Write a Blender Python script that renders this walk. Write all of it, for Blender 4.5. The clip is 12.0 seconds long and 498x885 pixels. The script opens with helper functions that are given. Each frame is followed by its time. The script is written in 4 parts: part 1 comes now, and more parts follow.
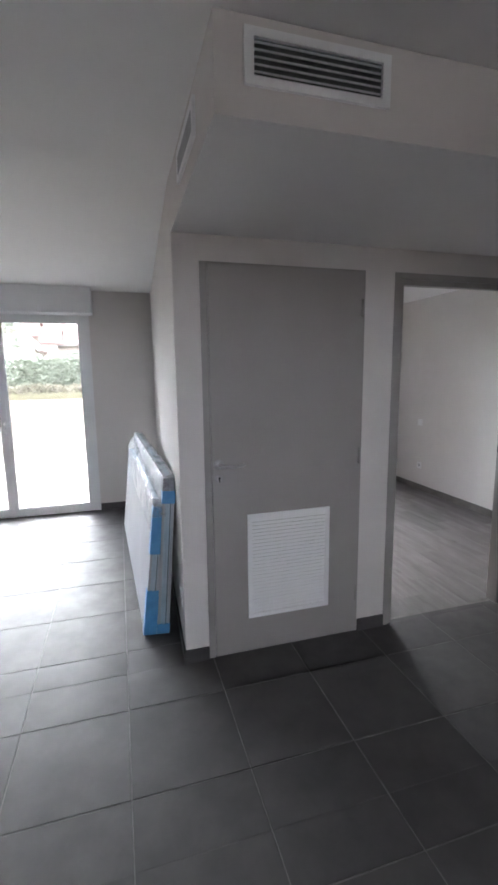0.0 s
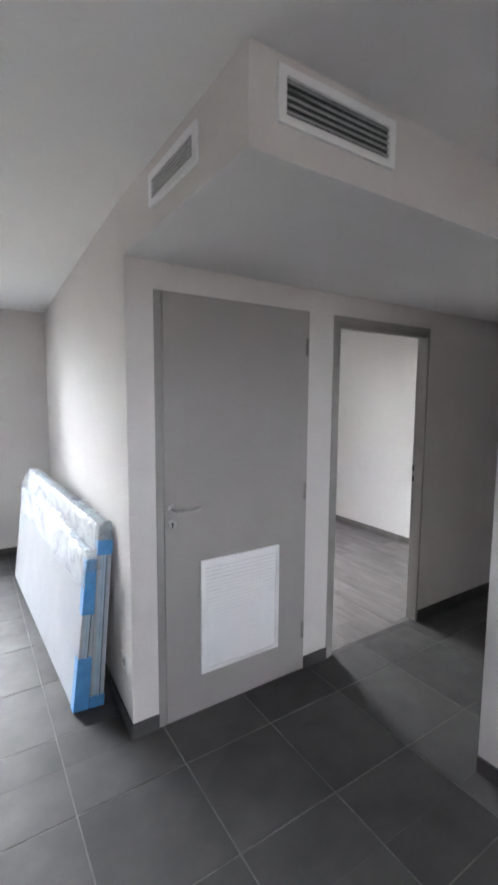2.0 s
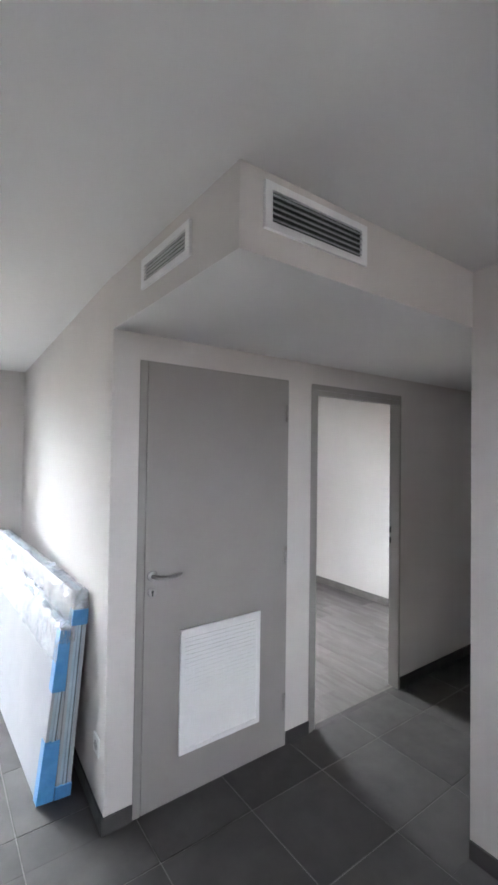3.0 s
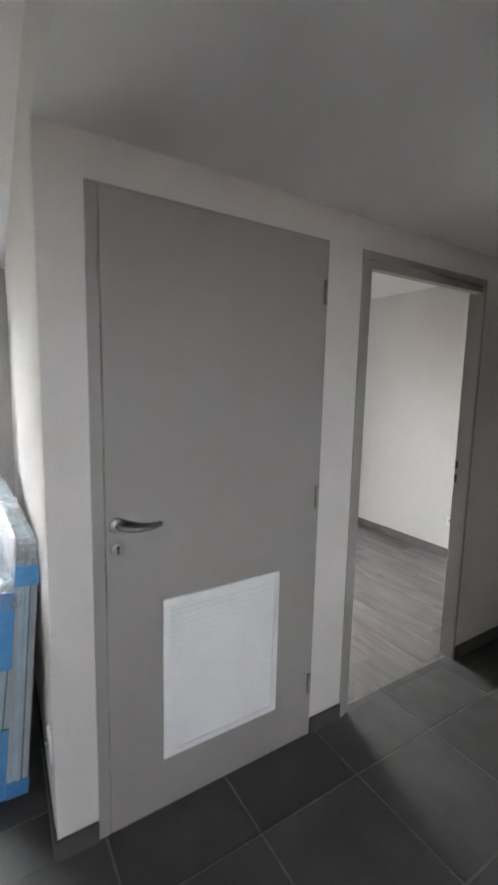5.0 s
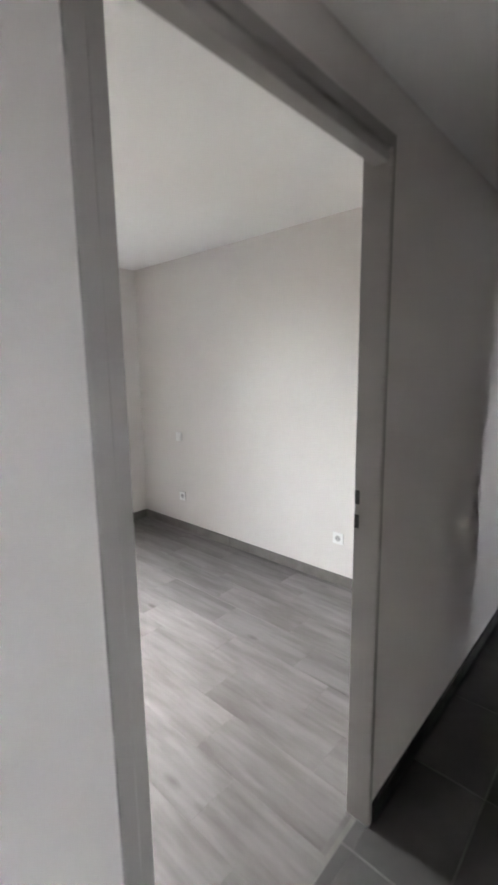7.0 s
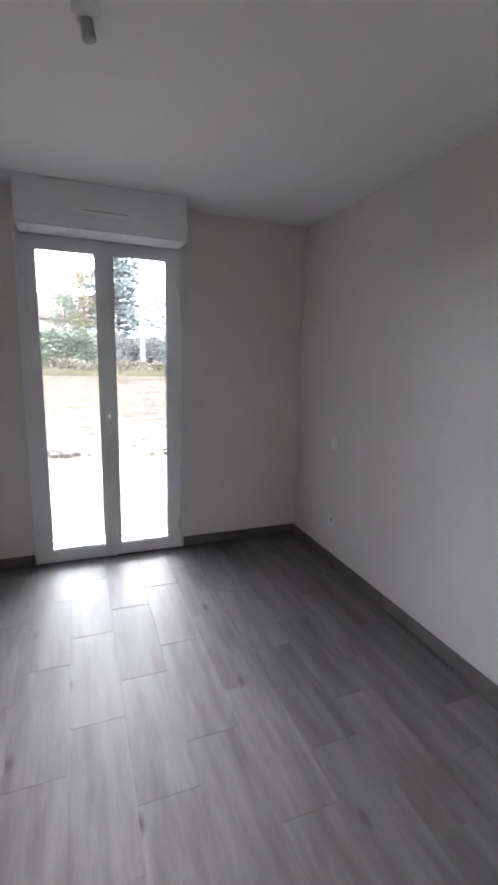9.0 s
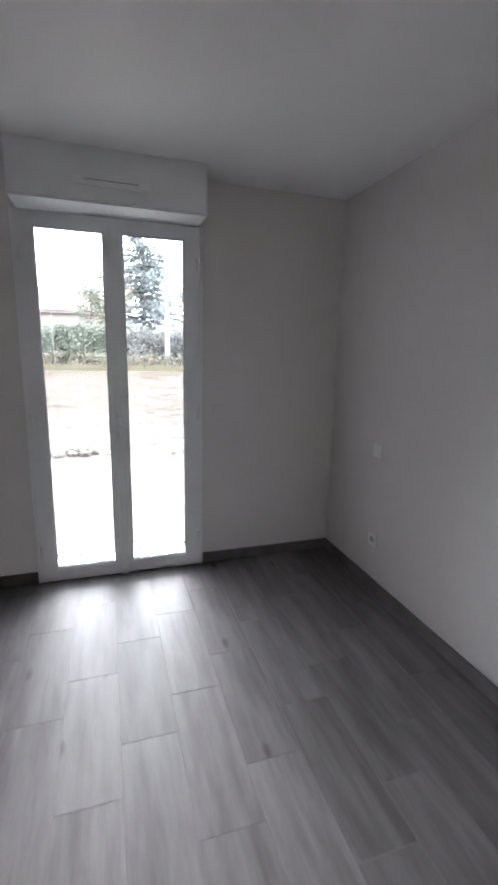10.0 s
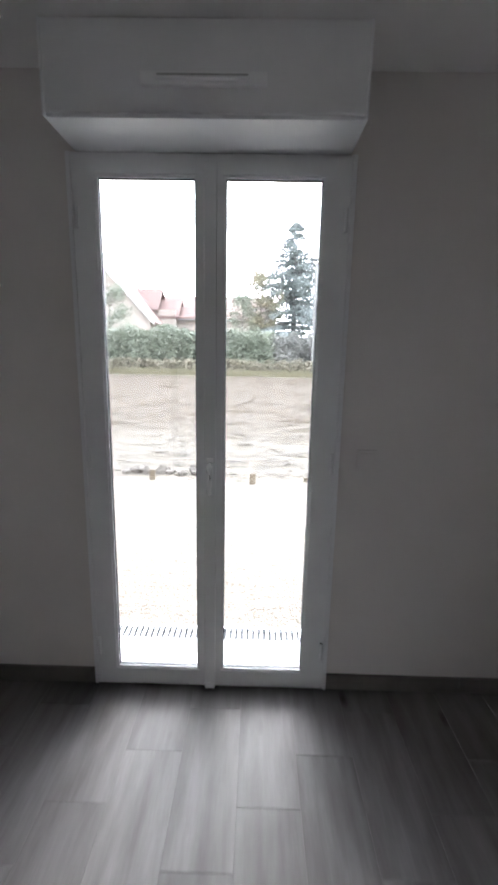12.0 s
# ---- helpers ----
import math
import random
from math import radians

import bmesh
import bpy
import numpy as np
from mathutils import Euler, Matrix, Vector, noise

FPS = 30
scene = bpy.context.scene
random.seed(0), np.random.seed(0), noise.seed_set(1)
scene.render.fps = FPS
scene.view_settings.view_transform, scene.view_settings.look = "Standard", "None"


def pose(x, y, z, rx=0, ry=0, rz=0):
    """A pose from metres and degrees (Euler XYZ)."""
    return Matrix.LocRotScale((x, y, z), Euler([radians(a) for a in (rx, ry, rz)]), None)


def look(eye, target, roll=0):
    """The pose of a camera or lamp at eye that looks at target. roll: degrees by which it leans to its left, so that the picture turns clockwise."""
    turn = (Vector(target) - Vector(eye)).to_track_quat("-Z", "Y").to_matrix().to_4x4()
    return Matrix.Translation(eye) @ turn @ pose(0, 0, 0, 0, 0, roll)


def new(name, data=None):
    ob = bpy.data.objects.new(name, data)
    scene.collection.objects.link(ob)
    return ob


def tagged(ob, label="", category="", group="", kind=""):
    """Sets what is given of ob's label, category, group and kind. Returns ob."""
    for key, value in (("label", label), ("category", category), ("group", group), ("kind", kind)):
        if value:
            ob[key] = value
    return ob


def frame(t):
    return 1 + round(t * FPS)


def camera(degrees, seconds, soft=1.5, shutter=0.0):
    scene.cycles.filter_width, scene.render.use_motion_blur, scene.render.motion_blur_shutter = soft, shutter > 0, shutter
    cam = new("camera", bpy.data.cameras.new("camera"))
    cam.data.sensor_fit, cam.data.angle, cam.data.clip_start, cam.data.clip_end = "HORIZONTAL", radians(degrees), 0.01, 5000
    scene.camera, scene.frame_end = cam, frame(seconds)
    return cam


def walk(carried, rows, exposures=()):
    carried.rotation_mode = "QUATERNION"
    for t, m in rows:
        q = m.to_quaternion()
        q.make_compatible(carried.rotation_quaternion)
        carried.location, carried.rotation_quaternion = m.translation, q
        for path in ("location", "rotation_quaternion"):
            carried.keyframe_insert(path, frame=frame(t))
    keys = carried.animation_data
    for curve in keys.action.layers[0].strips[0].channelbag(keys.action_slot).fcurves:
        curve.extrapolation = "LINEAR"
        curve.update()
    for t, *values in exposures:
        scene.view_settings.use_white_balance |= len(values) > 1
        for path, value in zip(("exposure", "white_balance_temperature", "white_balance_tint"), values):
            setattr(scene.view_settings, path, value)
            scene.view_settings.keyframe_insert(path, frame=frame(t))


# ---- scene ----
cam = camera(58.9, 12.0, soft=2.9, shutter=0.5)
PATH = [
    (0, (-0.272, -2.176, 1.541), (0.283, -0.28, 1.229), -0.7),
    (0.5, (-0.342, -2.035, 1.545), (0.36, -0.185, 1.257), 0.2),
    (1, (-0.48, -1.975, 1.562), (0.464, -0.233, 1.285), 0.3),
    (1.5, (-0.562, -1.935, 1.568), (0.46, -0.238, 1.289), 0.0),
    (2, (-0.592, -1.903, 1.602), (0.485, -0.23, 1.397), 0.4),
    (2.5, (-0.623, -1.908, 1.633), (0.51, -0.26, 1.602), 0.7),
    (3, (-0.644, -1.918, 1.656), (0.529, -0.299, 1.698), 0.8),
    (3.2, (-0.645, -1.915, 1.655), (0.537, -0.302, 1.703), 0.9),
    (5, (-0.16, -1.34, 1.521), (0.894, 0.339, 1.259), 1.3),
    (5.5, (0.062, -1.101, 1.519), (1.36, 0.394, 1.236), -2.0),
    (6, (0.37, -0.909, 1.513), (1.804, 0.452, 1.208), -1.8),
    (6.5, (0.654, -0.742, 1.491), (2.138, 0.56, 1.173), -1.6),
    (8.3, (1.536, -0.146, 1.489), (2.632, 1.482, 1.102), 1.2),
    (8.4, (1.591, -0.133, 1.478), (2.633, 1.532, 1.1), 0.9),
    (8.5, (1.672, -0.118, 1.445), (2.638, 1.594, 1.077), 0.9),
    (9, (1.782, 0.026, 1.469), (2.492, 1.855, 1.084), 1.5),
    (9.5, (1.875, 0.159, 1.455), (2.511, 2.011, 1.048), 1.7),
    (10, (1.905, 0.411, 1.463), (2.509, 2.272, 1.051), 1.3),
    (10.5, (1.967, 0.662, 1.459), (2.506, 2.542, 1.044), 0.7),
    (11, (2.03, 0.944, 1.47), (2.136, 2.897, 1.054), 1.0),
    (11.5, (2.094, 1.204, 1.465), (2.107, 3.161, 1.055), 1.3),
    (12, (2.151, 1.475, 1.483), (2.122, 3.434, 1.08), 1.1),
]
EXPOSURES = [(0.0, 2.1, 6000, 15), (1.0, 2.4, 6000, 14), (3.0, 2.9, 6000, 13), (5.0, 2.57, 6200, 11), (5.5, 3.3, 6250, 10), (6.0, 3.36, 6250, 11), (6.5, 3.34, 6250, 11),
             (8.3, 1.52, 6000, 15), (9.5, 1.52, 5900, 16), (11.0, 1.36, 5850, 15), (11.5, 1.22, 5920, 15), (12.0, 1.05, 5950, 14)]
walk(cam, [(t, look(eye, target, roll)) for t, eye, target, roll in PATH], EXPOSURES)
SKY, SUN = 6.0, 0.3
# Unseen opening in the south wall, added to fill the living room with light.
SOUTH_FILL_OPEN = [(1.2, 2.3, 1.4, 2.12)]

# ---- world, sun, large lights ----
world = bpy.data.worlds.new("overcast")
scene.world = world
world.use_nodes = True
wn = world.node_tree.nodes
sky = wn.new("ShaderNodeTexSky")
sky.sky_type = 'NISHITA'
sky.sun_disc = False
sky.sun_elevation = radians(42)
sky.sun_rotation = radians(4)
sky.air_density, sky.dust_density, sky.ozone_density = 1.0, 6.0, 1.0
pale = wn.new("ShaderNodeHueSaturation")
pale.inputs["Saturation"].default_value = 0.45
world.node_tree.links.new(sky.outputs[0], pale.inputs["Color"])
cloud = wn.new("ShaderNodeMixRGB")          # an even cloud deck over the clear sky
cloud.inputs[0].default_value = 0.952
cloud.inputs[2].default_value = (1.0, 1.01, 1.03, 1)
world.node_tree.links.new(pale.outputs[0], cloud.inputs[1])
world.node_tree.links.new(cloud.outputs[0], wn["Background"].inputs["Color"])
wn["Background"].inputs["Strength"].default_value = SKY
sun = new("sun", bpy.data.lights.new("sun", 'SUN'))
sun.data.energy, sun.data.angle, sun.data.color = SUN, radians(70), (1.0, 0.97, 0.93)
sun.matrix_world = look((1.4, 20.0, 18.1), (0, 0, 0))


# ---- materials ----
def nodes_of(name):
    m = bpy.data.materials.new(name)
    m.use_nodes = True
    t = m.node_tree
    return m, t, t.nodes["Principled BSDF"]


def add(t, kind, **values):
    n = t.nodes.new(kind)
    for k, v in values.items():
        n.inputs[k].default_value = v
    return n


def ramp(t, src, stops):
    r = t.nodes.new("ShaderNodeValToRGB")
    e = r.color_ramp.elements
    while len(e) < len(stops):
        e.new(0.5)
    for el, (p, c) in zip(e, stops):
        el.position, el.color = p, (*c, 1)
    t.links.new(src, r.inputs[0])
    return r.outputs[0]


def coords(t, scale=(1, 1, 1), shift=False):
    c = t.nodes.new("ShaderNodeTexCoord")
    m = t.nodes.new("ShaderNodeMapping")
    m.inputs["Scale"].default_value = scale
    t.links.new(c.outputs["Object"], m.inputs["Vector"])
    if shift:
        info = t.nodes.new("ShaderNodeObjectInfo")
        mul = t.nodes.new("ShaderNodeVectorMath")
        mul.operation = 'SCALE'
        mul.inputs[0].default_value = (37.0, 91.0, 13.0)
        t.links.new(info.outputs["Random"], mul.inputs["Scale"])
        t.links.new(mul.outputs[0], m.inputs["Location"])
    return m.outputs[0]


def noise_of(t, vec, scale, detail=4.0, rough=0.55):
    n = add(t, "ShaderNodeTexNoise", Scale=scale, Detail=detail, Roughness=rough)
    t.links.new(vec, n.inputs["Vector"])
    return n.outputs["Fac"]


def bump(t, p, height, strength, dist):
    b = add(t, "ShaderNodeBump", Strength=strength, Distance=dist)
    t.links.new(height, b.inputs["Height"])
    t.links.new(b.outputs[0], p.inputs["Normal"])


def simple(name, a, b, rough=0.5, metal=0.0, scale=6.0, fine=180.0, bumped=0.1, dist=0.001, spec=0.5, shift=False):
    """Two-tone surface: broad patches between colours a and b, fine relief, roughness that wanders."""
    m, t, p = nodes_of(name)
    v = coords(t, shift=shift)
    broad, grain = noise_of(t, v, scale), noise_of(t, v, fine, 3.0)
    t.links.new(ramp(t, broad, [(0.3, a), (0.7, b)]), p.inputs["Base Color"])
    r = add(t, "ShaderNodeMapRange", **{"To Min": max(rough - 0.06, 0.02), "To Max": min(rough + 0.08, 1.0)})
    t.links.new(noise_of(t, v, scale * 3), r.inputs["Value"])
    t.links.new(r.outputs[0], p.inputs["Roughness"])
    p.inputs["Metallic"].default_value = metal
    p.inputs["Specular IOR Level"].default_value = spec
    if bumped:
        bump(t, p, grain, bumped, dist)
    return m


PAINT = simple("wall_paint", (0.675, 0.647, 0.620), (0.715, 0.686, 0.660), 0.64, scale=1.3, fine=260, bumped=0.22, dist=0.0008, spec=0.3)
CEIL = simple("ceiling_paint", (0.86, 0.856, 0.848), (0.885, 0.88, 0.872), 0.75, scale=1.1, fine=220, bumped=0.2, dist=0.0008, spec=0.25)
PVC = simple("white_pvc", (0.78, 0.79, 0.8), (0.82, 0.825, 0.83), 0.32, scale=3, fine=90, bumped=0.03, dist=0.0005)
TAUPE = simple("taupe_lacquer", (0.335, 0.317, 0.298), (0.36, 0.342, 0.323), 0.48, scale=2.2, fine=340, bumped=0.1, dist=0.0005)
TAUPE_METAL = simple("taupe_steel_frame", (0.312, 0.296, 0.278), (0.342, 0.325, 0.306), 0.42, scale=3, fine=200, bumped=0.05, dist=0.0004)
GRILLE = simple("grille_plastic", (0.86, 0.865, 0.87), (0.89, 0.892, 0.895), 0.4, scale=8, fine=150, bumped=0.05)
CHROME = simple("satin_steel", (0.36, 0.35, 0.335), (0.46, 0.45, 0.435), 0.3, metal=1.0, scale=40, fine=400, bumped=0.05, dist=0.0002)
SLOT_DARK = simple("drain_slot_shade", (0.015, 0.016, 0.018), (0.03, 0.03, 0.032), 0.7, scale=8)
ALU = simple("vent_aluminium", (0.36, 0.37, 0.38), (0.46, 0.47, 0.48), 0.4, metal=0.5, scale=20, fine=200)
LOUVRE_SHADE = simple("louvre_gap_shade", (0.03, 0.035, 0.036), (0.07, 0.075, 0.075), 0.8, scale=60, fine=300)
GROUT = simple("grey_grout", (0.125, 0.123, 0.118), (0.235, 0.231, 0.224), 0.9, scale=9, fine=220, bumped=0.3)
PLINTH = simple("wood_look_skirting", (0.115, 0.104, 0.096), (0.18, 0.166, 0.154), 0.5, scale=7, fine=160, shift=True)
PLANK_GROUT = simple("brown_grout", (0.13, 0.122, 0.115), (0.24, 0.228, 0.215), 0.9, scale=9, fine=220, bumped=0.3)
BLUE = simple("blue_tape_film", (0.065, 0.24, 0.50), (0.11, 0.32, 0.60), 0.3, scale=14, fine=60, bumped=0.4, dist=0.003)
CARD = simple("pale_door_edge", (0.31, 0.40, 0.46), (0.43, 0.52, 0.57), 0.5, scale=7, fine=80, bumped=0.2)
BOARD = simple("white_door_face", (0.37, 0.385, 0.405), (0.42, 0.43, 0.445), 0.55, scale=3, fine=120, bumped=0.05, spec=0.2)
FOAM = simple("grey_foam_corner", (0.20, 0.21, 0.22), (0.30, 0.31, 0.32), 0.8, scale=30, fine=200, bumped=0.3)
GAP_SHADE = simple("edge_gap_shade", (0.09, 0.10, 0.11), (0.15, 0.165, 0.175), 0.8, scale=20)
CONCRETE = simple("pale_concrete", (0.52, 0.51, 0.49), (0.66, 0.65, 0.62), 0.85, scale=5, fine=120, bumped=0.4, dist=0.002)
GALV = simple("galvanised_grate", (0.50, 0.51, 0.52), (0.62, 0.63, 0.64), 0.4, metal=0.7, scale=16, fine=160)
BARK = simple("bark", (0.05, 0.042, 0.035), (0.11, 0.095, 0.08), 0.9, scale=10, fine=60, bumped=0.7, dist=0.02)
NEEDLE = simple("conifer_needles", (0.105, 0.120, 0.114), (0.165, 0.182, 0.174), 0.7, scale=1.6, fine=20, bumped=0)
LEAF = simple("hedge_leaves", (0.088, 0.100, 0.070), (0.145, 0.154, 0.114), 0.6, scale=0.9, fine=14, bumped=0)
LEAF_GREY = simple("sparse_hedge_leaves", (0.100, 0.098, 0.088), (0.16, 0.155, 0.140), 0.7, scale=0.9, fine=14, bumped=0)
LEAF_GOLD = simple("autumn_leaves", (0.09, 0.10, 0.065), (0.20, 0.16, 0.09), 0.6, scale=1.2, fine=14, bumped=0)
LEAF_BROWN = simple("dry_brush", (0.105, 0.092, 0.064), (0.17, 0.150, 0.108), 0.8, scale=1.0, fine=14, bumped=0)
STRAW = simple("dry_grass", (0.10, 0.088, 0.052), (0.16, 0.142, 0.088), 0.8, scale=1.0, fine=14, bumped=0)
RENDER_WALL = simple("house_plaster", (0.18, 0.15, 0.13), (0.23, 0.195, 0.17), 0.9, scale=0.8, fine=30, bumped=0.2)
ROOF = simple("clay_roof_tiles", (0.072, 0.043, 0.037), (0.115, 0.070, 0.059), 0.8, scale=1.4, fine=18, bumped=0.4, dist=0.03)
VERGE = simple("white_bargeboard", (0.30, 0.285, 0.27), (0.36, 0.345, 0.325), 0.6, scale=2, fine=40)
POLE = simple("concrete_pole", (0.105, 0.101, 0.096), (0.145, 0.140, 0.133), 0.9, scale=2, fine=50, bumped=0.3)
WOOD = simple("stake_wood", (0.090, 0.070, 0.048), (0.13, 0.105, 0.075), 0.85, scale=14, fine=120, bumped=0.4)
RECESS_SHADE = simple("recess_shade_grey", (0.42, 0.42, 0.415), (0.50, 0.50, 0.495), 0.4, scale=20, bumped=0)
PLASTIC = simple("white_switch_plastic", (0.78, 0.78, 0.77), (0.83, 0.83, 0.82), 0.3, scale=10, fine=100, bumped=0)
SMOKE = simple("grey_lamp_and_slat_shade", (0.34, 0.35, 0.325), (0.43, 0.44, 0.41), 0.35, scale=30, bumped=0)
HANDLE = simple("white_handle_enamel", (0.86, 0.865, 0.87), (0.9, 0.9, 0.9), 0.12, scale=20, bumped=0)
BLACK = simple("black_rubber_and_hole_shade", (0.02, 0.02, 0.022), (0.04, 0.04, 0.042), 0.4, scale=30)


def glass_material():
    m = bpy.data.materials.new("window_glass")
    m.use_nodes = True
    t = m.node_tree
    out = t.nodes["Material Output"]
    t.nodes.remove(t.nodes["Principled BSDF"])
    clear, gloss = t.nodes.new("ShaderNodeBsdfTransparent"), t.nodes.new("ShaderNodeBsdfGlossy")
    clear.inputs[0].default_value = (0.93, 0.95, 0.94, 1)
    gloss.inputs["Roughness"].default_value = 0.01
    f, mix = add(t, "ShaderNodeFresnel", IOR=1.45), t.nodes.new("ShaderNodeMixShader")
    t.links.new(f.outputs[0], mix.inputs[0])
    t.links.new(clear.outputs[0], mix.inputs[1])
    t.links.new(gloss.outputs[0], mix.inputs[2])
    t.links.new(mix.outputs[0], out.inputs[0])
    return m


def film_material():
    """Thin clear wrapping film: mostly see-through, with glossy creases."""
    m = bpy.data.materials.new("wrapping_film")
    m.use_nodes = True
    t = m.node_tree
    out, p = t.nodes["Material Output"], t.nodes["Principled BSDF"]
    p.inputs["Base Color"].default_value = (0.80, 0.86, 0.90, 1)
    p.inputs["Roughness"].default_value = 0.16
    v = coords(t)
    n = noise_of(t, v, 9, 6, 0.62)
    bump(t, p, n, 0.5, 0.02)
    clear, mix = t.nodes.new("ShaderNodeBsdfTransparent"), t.nodes.new("ShaderNodeMixShader")
    r = add(t, "ShaderNodeMapRange", **{"From Min": 0.42, "From Max": 0.68, "To Min": 0.16, "To Max": 0.55})
    t.links.new(n, r.inputs["Value"])
    t.links.new(r.outputs[0], mix.inputs[0])
    t.links.new(clear.outputs[0], mix.inputs[1])
    t.links.new(p.outputs[0], mix.inputs[2])
    t.links.new(mix.outputs[0], out.inputs[0])
    return m


def tile_material():
    """Dark grey stoneware: each tile a little different, cloudy, finely pitted, dusty sheen."""
    m, t, p = nodes_of("dark_stoneware")
    v = coords(t, shift=True)
    cloud, speck = noise_of(t, v, 5, 6, 0.6), noise_of(t, v, 260, 2)
    base = ramp(t, cloud, [(0.25, (0.060, 0.059, 0.058)), (0.5, (0.078, 0.076, 0.074)), (0.78, (0.100, 0.098, 0.094))])
    info = t.nodes.new("ShaderNodeObjectInfo")
    hsv = t.nodes.new("ShaderNodeHueSaturation")
    r = add(t, "ShaderNodeMapRange", **{"To Min": 0.9, "To Max": 1.1})
    t.links.new(info.outputs["Random"], r.inputs["Value"])
    t.links.new(r.outputs[0], hsv.inputs["Value"])
    t.links.new(base, hsv.inputs["Color"])
    t.links.new(hsv.outputs[0], p.inputs["Base Color"])
    rr = add(t, "ShaderNodeMapRange", **{"From Min": 0.3, "From Max": 0.7, "To Min": 0.46, "To Max": 0.66})
    p.inputs["Specular IOR Level"].default_value = 0.27
    t.links.new(noise_of(t, v, 9, 5), rr.inputs["Value"])
    t.links.new(rr.outputs[0], p.inputs["Roughness"])
    bump(t, p, speck, 0.18, 0.0006)
    return m


def plank_material():
    """Grey-brown oak-look stoneware plank with long grain, streaks and knots."""
    m, t, p = nodes_of("grey_oak_plank")
    v = coords(t, (9.0, 0.9, 1.0), shift=True)
    grain, fine = noise_of(t, v, 2.2, 8, 0.62), noise_of(t, v, 16, 4, 0.6)
    patch = noise_of(t, coords(t, (5.0, 0.8, 1.0), shift=True), 2.4, 4, 0.55)
    base = ramp(t, grain, [(0.25, (0.132, 0.124, 0.119)), (0.5, (0.175, 0.166, 0.161)), (0.75, (0.220, 0.212, 0.207))])
    tone = ramp(t, patch, [(0.32, (0.70, 0.68, 0.67)), (0.58, (1.0, 1.0, 1.0))])
    mul = t.nodes.new("ShaderNodeMixRGB")
    mul.blend_type = 'MULTIPLY'
    mul.inputs[0].default_value = 1.0
    t.links.new(base, mul.inputs[1])
    t.links.new(tone, mul.inputs[2])
    vor = add(t, "ShaderNodeTexVoronoi", Scale=3.0)
    kv = coords(t, (2.2, 0.9, 1.0), shift=True)
    t.links.new(kv, vor.inputs["Vector"])
    knot = ramp(t, vor.outputs["Distance"], [(0.03, (0.30, 0.26, 0.235)), (0.15, (1, 1, 1))])
    mul2 = t.nodes.new("ShaderNodeMixRGB")
    mul2.blend_type = 'MULTIPLY'
    gate = add(t, "ShaderNodeMapRange", **{"From Min": 0.48, "From Max": 0.58, "To Max": 0.95})
    t.links.new(noise_of(t, kv, 1.3, 2), gate.inputs["Value"])
    t.links.new(gate.outputs[0], mul2.inputs[0])
    t.links.new(mul.outputs[0], mul2.inputs[1])
    t.links.new(knot, mul2.inputs[2])
    info = t.nodes.new("ShaderNodeObjectInfo")
    hsv = t.nodes.new("ShaderNodeHueSaturation")
    r = add(t, "ShaderNodeMapRange", **{"To Min": 0.88, "To Max": 1.10})
    t.links.new(info.outputs["Random"], r.inputs["Value"])
    t.links.new(r.outputs[0], hsv.inputs["Value"])
    t.links.new(mul2.outputs[0], hsv.inputs["Color"])
    t.links.new(hsv.outputs[0], p.inputs["Base Color"])
    rr = add(t, "ShaderNodeMapRange", **{"From Min": 0.3, "From Max": 0.7, "To Min": 0.46, "To Max": 0.62})
    p.inputs["Specular IOR Level"].default_value = 0.3
    t.links.new(grain, rr.inputs["Value"])
    t.links.new(rr.outputs[0], p.inputs["Roughness"])
    bump(t, p, fine, 0.25, 0.0008)
    return m


